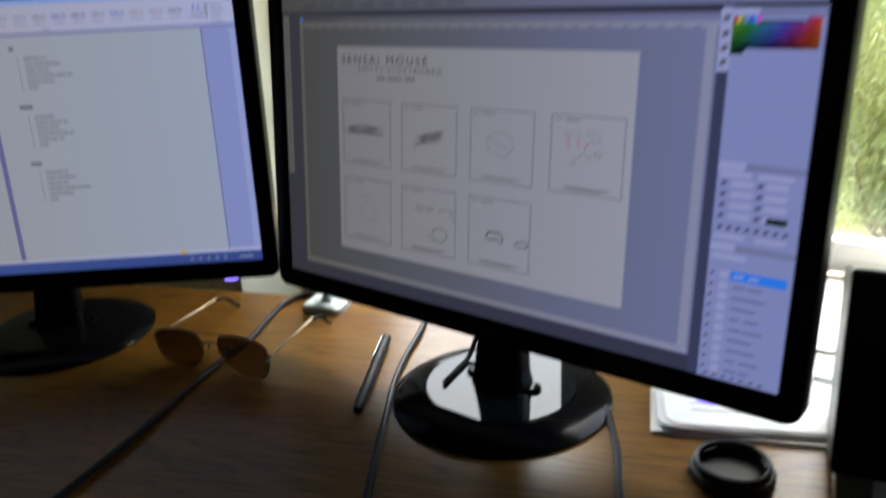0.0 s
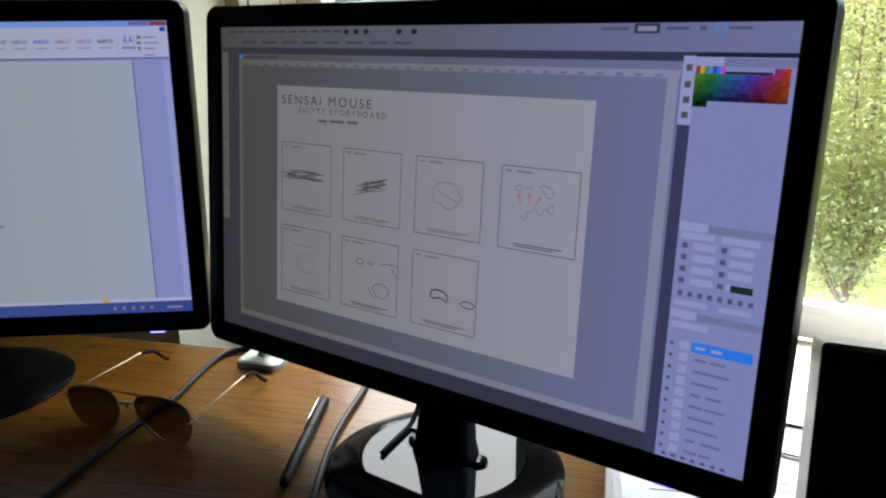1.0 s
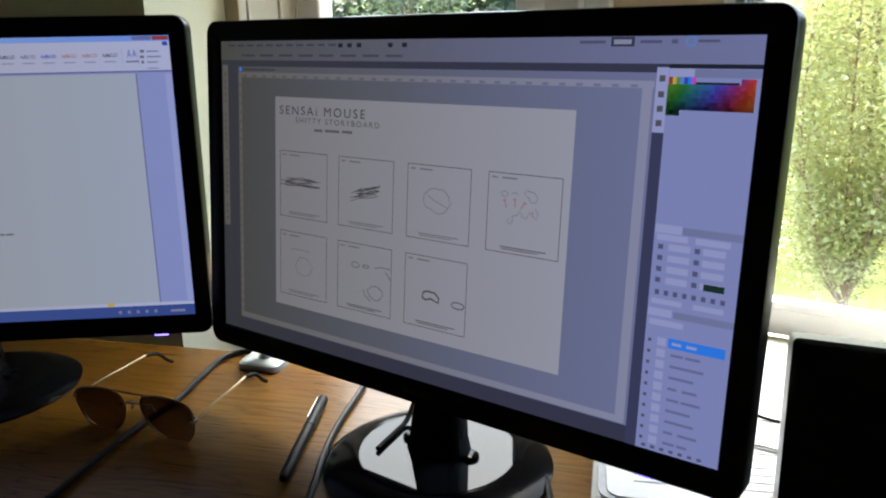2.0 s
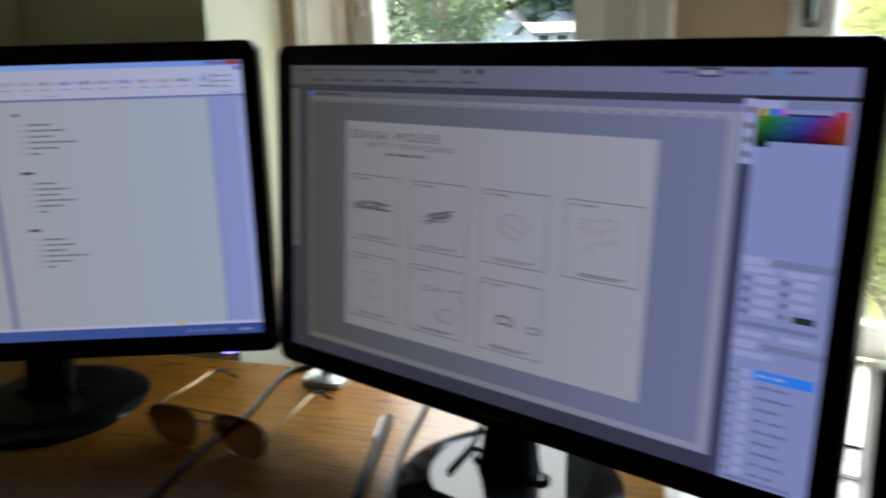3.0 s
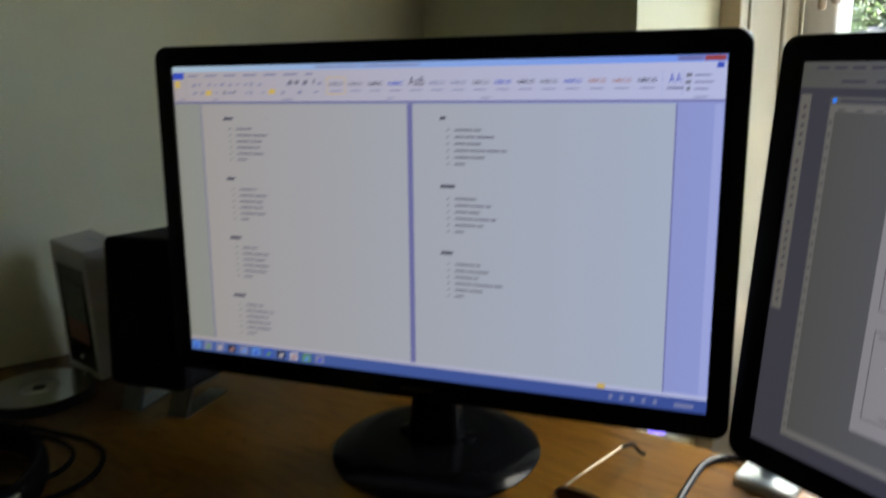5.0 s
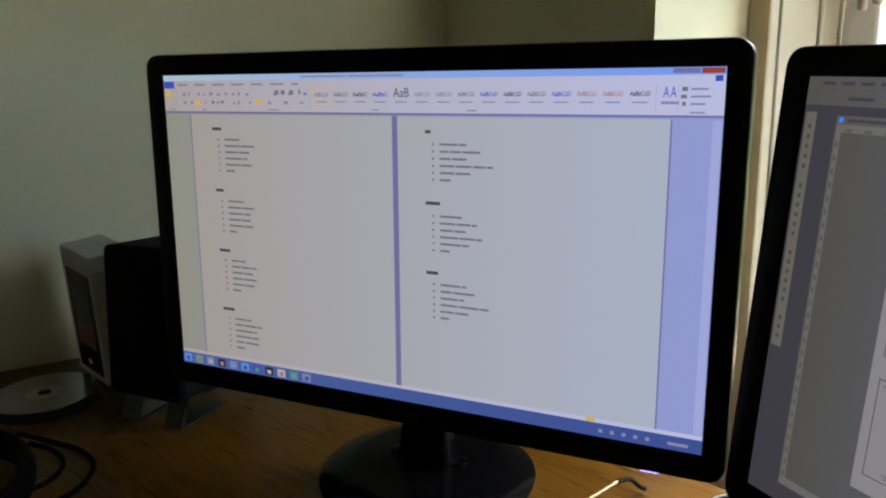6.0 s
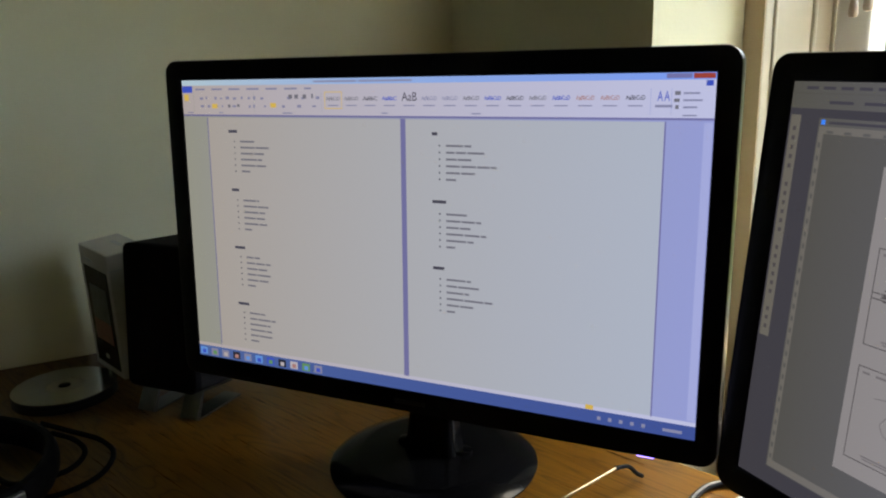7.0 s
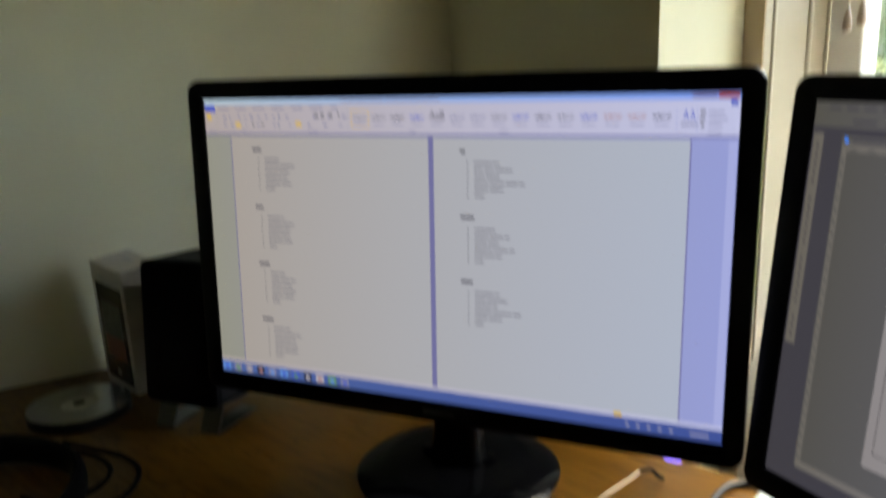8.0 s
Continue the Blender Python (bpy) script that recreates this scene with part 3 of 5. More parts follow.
each_a("group_name", [(0.012, 0.026, 0.8885, 0.8925), (0.09, 0.10, 0.8885, 0.8925), (0.24, 0.262, 0.8885, 0.8925), (0.955, 0.975, 0.8885, 0.8925)], 3, A_FAINT)
on_a("side_scroll_bar", slab([(0.986, 0.998, 0.055, 0.872)], 1), lit("screen_scroll_lilac", srgb(148, 157, 208)))
# headings and lists; what they say is private, so it stays as bars
for lefts, tops, heads, wide, head_wide in (((0.110, 0.123, 0.137), (0.794, 0.592, 0.391, 0.188), (0.828, 0.627, 0.424, 0.220), (0.036, 0.062, 0.05, 0.056, 0.06, 0.02), (0.021, 0.018, 0.025, 0.027)),
                                 ((0.547, 0.561, 0.573), (0.797, 0.590, 0.386), (0.832, 0.627, 0.420), (0.042, 0.066, 0.046, 0.084, 0.048, 0.017), (0.010, 0.026, 0.022))):
    for top, head, hw in zip(tops, heads, head_wide):
        on_a("heading", slab([(lefts[0], lefts[0] + hw, head - 0.0048, head + 0.0048)], 3), A_BOLD)
        for k in range(6):
            v, w, u = top - 0.0203 * k, wide[k] * rnd.uniform(0.85, 1.12), lefts[2]
            on_a("bullet", slab([(lefts[1] - 0.0014, lefts[1] + 0.0014, v - 0.0026, v + 0.0026)], 3), A_BOLD)
            end, bars = u + w, []
            while u < end - 0.004:
                n = min(rnd.uniform(0.016, 0.042), end - u)
                bars.append((u, u + n, v - 0.0032, v + 0.0032))
                u += n + 0.0022
            on_a("text_line", slab(bars, 3), A_TEXT)
for k, mat in enumerate((TEAL, A_FAINT, A_FAINT, DARK, A_FAINT, TEAL, BLUE, DARK, A_RIB, GREEN, A_FAINT)):
    c = 0.012 + 0.0285 * k
    on_a("taskbar_icon", slab([(c - 0.009, c + 0.009, 0.006, 0.033)], 4), mat)
    on_a("taskbar_icon", slab([(c - 0.004, c + 0.005, 0.010, 0.024)], 5), (BLUE, GREEN, A_RIB, A_RUST, TEAL)[k % 5])
each_a("tray_icon", [(0.845 + 0.018 * k, 0.851 + 0.018 * k, 0.013, 0.024) for k in range(5)] + [(0.95, 0.98, 0.013, 0.022)], 4, A_FAINT)
each_a("status_mark", [(0.825, 0.838, 0.041, 0.055)], 4, YELLOW)

# the left factors here paint in how the turned panel fades seen aslant
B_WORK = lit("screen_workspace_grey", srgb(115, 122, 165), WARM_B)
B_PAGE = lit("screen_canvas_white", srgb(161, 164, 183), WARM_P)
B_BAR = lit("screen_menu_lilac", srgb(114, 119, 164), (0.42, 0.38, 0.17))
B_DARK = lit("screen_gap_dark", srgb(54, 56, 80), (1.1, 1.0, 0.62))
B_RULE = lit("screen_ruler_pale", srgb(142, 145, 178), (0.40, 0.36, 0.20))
B_PANEL = lit("screen_panel_lilac", srgb(128, 136, 188))
B_PANEL_HI = lit("screen_panel_pale", srgb(148, 154, 200))
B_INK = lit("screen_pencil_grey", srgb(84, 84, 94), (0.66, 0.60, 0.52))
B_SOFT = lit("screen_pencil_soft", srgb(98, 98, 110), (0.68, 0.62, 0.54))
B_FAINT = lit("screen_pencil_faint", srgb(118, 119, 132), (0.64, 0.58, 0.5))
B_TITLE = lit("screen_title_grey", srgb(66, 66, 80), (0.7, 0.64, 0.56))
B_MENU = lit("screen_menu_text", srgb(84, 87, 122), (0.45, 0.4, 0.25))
B_LAYER = lit("screen_layer_text", srgb(102, 108, 152))
B_RED = lit("screen_red_dash", srgb(154, 112, 118))
B_BLUE = lit("screen_chosen_layer", srgb(48, 122, 232))

panel_b = part("screen", slab([(0, 1, 0, 1)], 0), B_DARK, mon_b, "lit screen with a drawing program", m=hm_b)


def on_b(name, bm, material, label=""):
    return part(name, bm, material, panel_b, label)


def each_b(name, rects, level, material):
    for q in rects:
        on_b(name, slab([q], level), material)


on_b("menu_bar", slab([(0, 1, 0.938, 1.0)], 1), B_BAR)
on_b("menu_line", slab([(0, 1, 0.972, 0.974)], 2), B_WORK)
each_b("menu_word", [(0.022 + 0.026 * k, 0.040 + 0.026 * k, 0.982, 0.989) for k in range(11)] + [(0.06 + 0.05 * k, 0.095 + 0.05 * k, 0.95, 0.957) for k in range(8)], 3, B_MENU)
each_b("menu_icon", [(0.305 + 0.021 * k, 0.315 + 0.021 * k, 0.978, 0.990) for k in (0, 1, 2, 5.2, 6.6)], 3, DARK)
on_b("workspace_button", slab([(0.801, 0.834, 0.977, 0.999)], 3), B_DARK)
on_b("workspace_button", slab([(0.805, 0.830, 0.982, 0.993)], 4), B_RULE)
each_b("menu_word", [(0.755, 0.793, 0.984, 0.991), (0.842, 0.871, 0.984, 0.991), (0.884, 0.892, 0.983, 0.992), (0.918, 0.945, 0.985, 0.991)], 3, B_MENU)
ringline = [(0.909 + 0.006 * math.cos(k * math.pi / 8), 0.988 + 0.0105 * math.sin(k * math.pi / 8)) for k in range(17)]
on_b("round_button", strokes([ringline], 0.0012, 3), TEAL)
on_b("document_window", slab([(0.048, 0.868, 0.045, 0.918)], 1), B_BAR)
each_b("ruler", [(0.050, 0.866, 0.882, 0.899), (0.050, 0.0575, 0.058, 0.882)], 2, B_RULE)
tagged(on_b("ruler_scale", slab([(0.062 + 0.0266 * k, 0.072 + 0.0266 * k, 0.8835, 0.890) for k in range(30)] + [(0.0515, 0.0555, 0.07 + 0.03 * k, 0.082 + 0.03 * k) for k in range(27)], 3), B_BAR), kind="stuff")
on_b("workspace", slab([(0.0575, 0.850, 0.066, 0.882)], 2), B_WORK)
each_b("scroll_bar", [(0.850, 0.864, 0.066, 0.899), (0.05, 0.864, 0.048, 0.066)], 3, B_RULE)
on_b("window_title", slab([(0.052, 0.058, 0.903, 0.914)], 3), B_BLUE)
on_b("window_title", slab([(0.064, 0.15, 0.905, 0.911)], 3), B_MENU)
on_b("tool_strip", slab([(0.003, 0.019, 0.370, 0.922)], 2), B_RULE)
each_b("tool_icon", [(0.0085, 0.0135, 0.39 + 0.0225 * k, 0.400 + 0.0225 * k) for k in range(23) if k % 7 != 3], 3, B_INK)
on_b("canvas", slab([(0.150, 0.757, 0.131, 0.824)], 3), B_PAGE, "white drawing page with sketch boxes")
on_b("lettering", words("SENSAi MOUSE", 0.162, 0.769, 0.027, 0.206, 4), B_TITLE)
on_b("lettering", words("SHITTY STORYBOARD", 0.203, 0.744, 0.017, 0.197, 4), B_INK)
each_b("caption_word", [(0.250, 0.270, 0.720, 0.728), (0.276, 0.310, 0.721, 0.729), (0.316, 0.340, 0.722, 0.730)], 4, B_SOFT)
LEFTS, FW = (0.163, 0.310, 0.463, 0.619), (0.119, 0.123, 0.124, 0.125)
sketches = [(LEFTS[c], LEFTS[c] + FW[c], 0.436, 0.651) for c in range(4)] + [(LEFTS[c], LEFTS[c] + FW[c], 0.171, 0.386) for c in range(3)]
for k, (u0, u1, v0, v1) in enumerate(sketches):
    on_b("sketch_box", strokes([[(u0, v0), (u1, v0), (u1, v1), (u0, v1), (u0, v0)]], 0.0009, 4), B_INK)
    s, m = rnd.uniform(0.02, 0.03), (u0 + u1) / 2
    each_b("box_note", [(m - 0.045 + s * 0.3, m + 0.042, v0 + 0.014, v0 + 0.0175), (m - 0.035, m + 0.028, v0 + 0.0085, v0 + 0.0115)], 4, B_SOFT if k in (3, 5, 6) else B_FAINT)
    each_b("box_note", [(u0 + 0.006, u0 + 0.016, v1 - 0.015, v1 - 0.010), (u0 + 0.024, u0 + 0.05, v1 - 0.015, v1 - 0.010)], 4, B_FAINT)


def scribble(cx, cy, w, h, slope, n, seed):
    r = random.Random(seed)
    out = []
    for k in range(n):
        y0, a, b, s = cy + h * r.uniform(-1, 1), r.uniform(-1.0, -0.45), r.uniform(0.5, 1.0), slope + r.uniform(-0.12, 0.12)
        pts = []
        for q in range(7):
            x = w * (a + (b - a) * q / 6)
            pts.append((cx + x, y0 + s * x + 0.12 * h * math.sin(q * 1.3 + k)))
        out.append(pts)
    return out


def loop(cx, cy, rx, ry, seed, n=18, wob=0.15, arc=1.0):
    r = random.Random(seed)
    return [[(cx + rx * math.cos(2 * math.pi * arc * k / n) * (1 + r.uniform(-wob, wob)), cy + ry * math.sin(2 * math.pi * arc * k / n) * (1 + r.uniform(-wob, wob))) for k in range(n + 1)]]


tagged(on_b("pencil_scribble", strokes(scribble(0.215, 0.553, 0.052, 0.013, 0.06, 12, 1), 0.00075, 4), B_INK), kind="stuff")
tagged(on_b("pencil_scribble", strokes(scribble(0.373, 0.546, 0.036, 0.015, 0.42, 14, 2), 0.0007, 4), B_INK), kind="stuff")
on_b("pencil_loop", strokes(loop(0.523, 0.553, 0.026, 0.035, 3) + [[(0.505, 0.565), (0.52, 0.55), (0.545, 0.535)]], 0.0007, 4), B_FAINT)
def in_box(k, pts):
    """Points given as parts of a sketch box's width and height, from its upper left corner."""
    u0, u1, v0, v1 = sketches[k]
    return [(u0 + (u1 - u0) * a, v1 - (v1 - v0) * b) for a, b in pts]


cloud = [(0.50, 0.22), (0.55, 0.19), (0.64, 0.21), (0.69, 0.27), (0.66, 0.33), (0.60, 0.33), (0.57, 0.28), (0.50, 0.22)]
small = [(0.19, 0.24), (0.24, 0.22), (0.29, 0.25), (0.26, 0.29), (0.20, 0.28), (0.19, 0.24)]
trail = [(0.31, 0.56), (0.28, 0.60), (0.33, 0.63), (0.37, 0.57), (0.35, 0.53), (0.42, 0.51), (0.46, 0.44), (0.49, 0.52), (0.55, 0.54), (0.58, 0.46), (0.64, 0.50), (0.69, 0.53), (0.70, 0.45), (0.66, 0.40)]
on_b("pencil_sketch", strokes([in_box(3, q) for q in (cloud, small, trail)] + [in_box(3, [(0.33, 0.24), (0.40, 0.23), (0.42, 0.26)])], 0.0007, 4), B_FAINT)
on_b("red_sketch", strokes([in_box(3, q) for q in ([(0.24, 0.33), (0.27, 0.43)], [(0.38, 0.31), (0.39, 0.41)], [(0.52, 0.34), (0.47, 0.42)])], 0.0012, 5), B_RED)
on_b("red_sketch", strokes([in_box(3, q) for q in ([(0.22, 0.345), (0.26, 0.325)], [(0.36, 0.32), (0.40, 0.31)], [(0.50, 0.335), (0.54, 0.355)], [(0.62, 0.44), (0.64, 0.47)])], 0.0016, 6), B_RED)
on_b("pencil_sketch", strokes(loop(0.224, 0.275, 0.022, 0.03, 8) + [[(0.19, 0.325), (0.205, 0.33), (0.24, 0.328)]], 0.0006, 4), B_FAINT)
on_b("pencil_sketch", strokes(loop(0.352, 0.318, 0.009, 0.009, 9) + loop(0.376, 0.318, 0.007, 0.005, 10) + [[(0.395, 0.318), (0.41, 0.325), (0.433, 0.324)], [(0.42, 0.315), (0.432, 0.29)]] + loop(0.398, 0.240, 0.016, 0.022, 11) + [[(0.37, 0.245), (0.376, 0.225), (0.388, 0.212)]], 0.0008, 4), B_SOFT)
on_b("pencil_shape", strokes([[(0.500, 0.262), (0.503, 0.279), (0.511, 0.283), (0.526, 0.281), (0.534, 0.268), (0.533, 0.253), (0.518, 0.262), (0.507, 0.256), (0.500, 0.262)]], 0.0016, 4), B_INK)
on_b("pencil_shape", strokes(loop(0.572, 0.258, 0.013, 0.010, 12, 8, 0.1), 0.0012, 4), B_SOFT)
# panels down the side
on_b("icon_strip", slab([(0.868, 0.884, 0.781, 0.930)], 3), B_PANEL_HI)
each_b("strip_icon", [(0.872, 0.880, v, v + 0.014) for v in (0.898, 0.862, 0.829, 0.796)], 4, B_INK)
on_b("dark_strip", slab([(0.868, 0.884, 0.0, 0.781)], 3), lit("screen_dark_strip", srgb(58, 62, 92)))
on_b("side_panel", slab([(0.884, 1.0, 0.0, 0.928)], 3), B_PANEL)
each_b("panel_head", [(0.918, 1.0, 0.908, 0.926), (0.922, 1.0, 0.548, 0.566), (0.920, 1.0, 0.345, 0.362)], 4, B_WORK)
each_b("panel_tab", [(0.885, 0.917, 0.908, 0.928), (0.885, 0.921, 0.548, 0.568), (0.885, 0.918, 0.345, 0.364)], 4, B_PANEL_HI)
on_b("panel_head_line", slab([(0.884, 1.0, 0.928, 0.937)], 4), DARK)


def swatches():
    """A grid of colour swatches: hue runs along, tone runs down."""
    m, nt, p = base_material("screen_swatches")
    p.inputs["Base Color"].default_value = (0.01, 0.01, 0.01, 1)
    tc = nt.nodes.new("ShaderNodeTexCoord")
    snap = nt.nodes.new("ShaderNodeVectorMath")
    snap.operation = "SNAP"
    snap.inputs[1].default_value = (0.0026, 0.0026, 1)
    link(nt, tc.outputs["Object"], snap.inputs[0])
    sx = nt.nodes.new("ShaderNodeSeparateXYZ")
    link(nt, snap.outputs[0], sx.inputs[0])
    skew = nt.nodes.new("ShaderNodeMath")
    skew.operation = "MULTIPLY_ADD"
    skew.inputs[1].default_value = -0.6
    link(nt, sx.outputs[1], skew.inputs[0])
    link(nt, sx.outputs[0], skew.inputs[2])
    along = nt.nodes.new("ShaderNodeMapRange")
    along.inputs["From Min"].default_value, along.inputs["From Max"].default_value = 0.884 * SCREEN_W - 0.6 * 0.893 * SCREEN_H, 0.994 * SCREEN_W - 0.6 * 0.835 * SCREEN_H
    link(nt, skew.outputs[0], along.inputs[0])
    tone = ramp(nt, along.outputs[0], [(0.0, (0.10, 0.24, 0.02)), (0.18, (0.02, 0.20, 0.04)), (0.36, (0.03, 0.14, 0.36)), (0.52, (0.07, 0.06, 0.50)), (0.66, (0.22, 0.03, 0.22)), (0.8, (0.46, 0.04, 0.03)), (1.0, (0.55, 0.16, 0.02))])
    val = nt.nodes.new("ShaderNodeMapRange")
    for key, value in (("From Min", 0.830 * SCREEN_H), ("From Max", 0.893 * SCREEN_H), ("To Min", 0.0), ("To Max", 0.72)):
        val.inputs[key].default_value = value
    link(nt, sx.outputs[1], val.inputs[0])
    wn2 = nt.nodes.new("ShaderNodeTexWhiteNoise")
    wn2.noise_dimensions = "2D"
    link(nt, snap.outputs[0], wn2.inputs[0])
    mul = nt.nodes.new("ShaderNodeMath")
    mul.operation = "MULTIPLY_ADD"
    mul.inputs[1].default_value = 0.22
    link(nt, wn2.outputs[0], mul.inputs[0])
    link(nt, val.outputs[0], mul.inputs[2])
    mix = nt.nodes.new("ShaderNodeMix")
    mix.data_type, mix.blend_type = "RGBA", "MULTIPLY"
    mix.inputs[0].default_value = 1.0
    link(nt, tone, mix.inputs[6])
    link(nt, mul.outputs[0], mix.inputs[7])
    link(nt, mix.outputs[2], p.inputs["Emission Color"])
    p.inputs["Emission Strength"].default_value = LIT
    return m


on_b("swatch_grid", slab([(0.884, 0.994, 0.835, 0.893), (0.884, 0.902, 0.822, 0.835), (0.976, 0.994, 0.893, 0.906)], 5), swatches(), "grid of bright colour swatches")
on_b("swatch_bar", slab([(0.918, 0.974, 0.893, 0.898)], 6), DARK)
for k, mat in enumerate((RED, YELLOW, GREEN, TEAL, BLUE, B_BLUE, lit("screen_magenta", srgb(190, 70, 190)))):
    on_b("swatch", slab([(0.885 + 0.0050 * k, 0.890 + 0.0050 * k, 0.893, 0.909)], 6), mat)
fields, marks = [], []
for row in range(4):
    v = 0.515 - 0.027 * row
    fields += [(0.905, 0.934, v - 0.008, v + 0.008), (0.951, 0.980, v - 0.008, v + 0.008)]
    marks += [(0.891, 0.898, v - 0.006, v + 0.006), (0.940, 0.947, v - 0.006, v + 0.006)]
each_b("panel_field", fields + [(0.888, 0.93, 0.53, 0.545), (0.94, 0.985, 0.53, 0.545), (0.888, 0.93, 0.375, 0.388), (0.945, 0.985, 0.375, 0.388), (0.888, 0.935, 0.322, 0.337)], 4, B_PANEL_HI)
each_b("panel_mark", marks + [(0.892 + 0.0125 * k, 0.898 + 0.0125 * k, 0.398, 0.410) for k in range(8)] + [(0.893 + 0.013 * k, 0.899 + 0.013 * k, 0.006, 0.014) for k in range(7)], 5, B_MENU)
on_b("colour_field", slab([(0.956, 0.983, 0.425, 0.441)], 6), lit("screen_deep_green", srgb(30, 48, 44)))
for k in range(10):
    v = 0.283 - 0.0282 * k
    if k == 0:
        on_b("chosen_layer", slab([(0.917, 0.993, v - 0.0125, v + 0.0125)], 4), B_BLUE, "bright blue chosen layer row")
    on_b("layer_thumbnail", slab([(0.902, 0.914, v - 0.010, v + 0.010)], 5), B_PANEL_HI)
    on_b("layer_eye", slab([(0.889, 0.8935, v - 0.004, v + 0.004)], 5), B_INK)
    each_b("layer_name", [(0.922, 0.935 + 0.004 * (k % 4), v - 0.004, v + 0.003), (0.942, 0.956 + 0.006 * (k % 3), v - 0.004, v + 0.003)], 5, B_LAYER if k else B_PANEL_HI)

# ---- things on the desk ----
def sunglasses():
    hl, hr, br = Vector((-0.1105, -0.0535, 0.782)), Vector((0.017, -0.109, 0.778)), Vector((-0.052, -0.076, 0.783))
    mid = (hl + hr) / 2
    ax = Vector((hr.x - hl.x, hr.y - hl.y, 0)).normalized()
    fw = Vector((ax.y, -ax.x, 0))                       # towards the camera's side
    root = thing("sunglasses", Matrix(((ax.x, -fw.x, 0, mid.x), (ax.y, -fw.y, 0, mid.y), (0, 0, 1, DESK), (0, 0, 0, 1))),
                 "aviator sunglasses with brown lenses and thin gold wire", "sunglasses")
    # local: x along the brow, y back, z up
    half, brow = (hr - hl).length / 2, 0.036

    def rim(s):
        """Teardrop outline in the lens's own plane; s: -1 left, 1 right."""
        pts = []
        for k in range(30):
            a = 2 * math.pi * k / 30
            c, q = math.cos(a), math.sin(a)
            x = 0.0295 * math.copysign(abs(c) ** 0.82, c)
            if q < 0:
                x = x * (1 - 0.10 * abs(q)) + 0.0035 * -q * s
                y = -0.0315 * abs(q) ** 0.95
            else:
                y = 0.0195 * q ** 0.55
            pts.append((x, y))
        return pts

    lean = radians(9)
    for s in (-1, 1):
        cx = s * (half - 0.0300)
        lm = Matrix.Translation((cx, -0.003, 0.0287)) @ Matrix.Rotation(radians(90) + lean, 4, "X") @ Matrix.Rotation(radians(-4 * s), 4, "Z")
        pts = rim(s)
        rings = []
        for f, z in ((1.0, 0.0), (0.7, 0.0022), (0.35, 0.0036)):
            rings.append([(x * f, y * f, z) for x, y in pts])
        lens = loops(rings, cap_last=True)
        part("lens", lens, LENS_BROWN, root, "brown gradient lens", True, lm)
        wire = [(x, y, 0.0) for x, y in pts]
        part("rim", tube([*wire, wire[0], wire[1]], 0.0011, 6, 3), GOLD, root, "thin dark gold rim", True, lm)
        part("nose_pad", tube([(cx - s * 0.027, 0.000, 0.031), (cx - s * 0.0285, 0.008, 0.029), (cx - s * 0.026, 0.010, 0.021)], 0.0013, 6, 4), CHROME, root, "", True)
    part("bridge", tube([(-0.0175, -0.002, 0.0300), (-0.008, -0.001, 0.0335), (0.008, -0.001, 0.0335), (0.0175, -0.002, 0.0300)], 0.0011, 8, 6), CHROME, root, "", True)
    part("brow_bar", tube([(-0.026, -0.001, 0.0452), (-0.012, 0.000, 0.0436), (0.012, 0.000, 0.0436), (0.026, -0.001, 0.0452)], 0.001, 8, 6), GOLD, root, "", True)
    inv = root.matrix_basis.inverted()
    for s, tip in ((-1, Vector((-0.056, 0.088, 0.7535))), (1, Vector((0.0647, 0.0184, 0.7535)))):
        h = Vector((s * (half - 0.001), 0.0, brow - (0.001 if s < 0 else 0.010)))
        q = inv @ tip
        bend = h.lerp(q, 0.70) + Vector((0, 0, 0.0175))
        part("temple", tube([h, h.lerp(bend, 0.33) + Vector((0, 0, 0.0006)), h.lerp(bend, 0.66), bend], 0.00125, 8, 6), GOLD, root, "thin polished metal arm", True)
        part("ear_tip", tube([bend, bend.lerp(q, 0.45) + Vector((0, 0, 0.0055)), bend.lerp(q, 0.8) + Vector((0, 0, 0.001)), q], 0.0021, 8, 6), RUBBER, root, "dark plastic ear tip", True)
        part("hinge", box(h.x - 0.002, h.x + 0.002, h.y - 0.006, h.y + 0.002, h.z - 0.0025, h.z + 0.0015, 0.0006), CHROME, root)


sunglasses()


PEN_GREY = surface("dark_grey_satin_plastic", (0.007, 0.0074, 0.008), 0.5, vary=0.2, scale=60, spec=0.10)


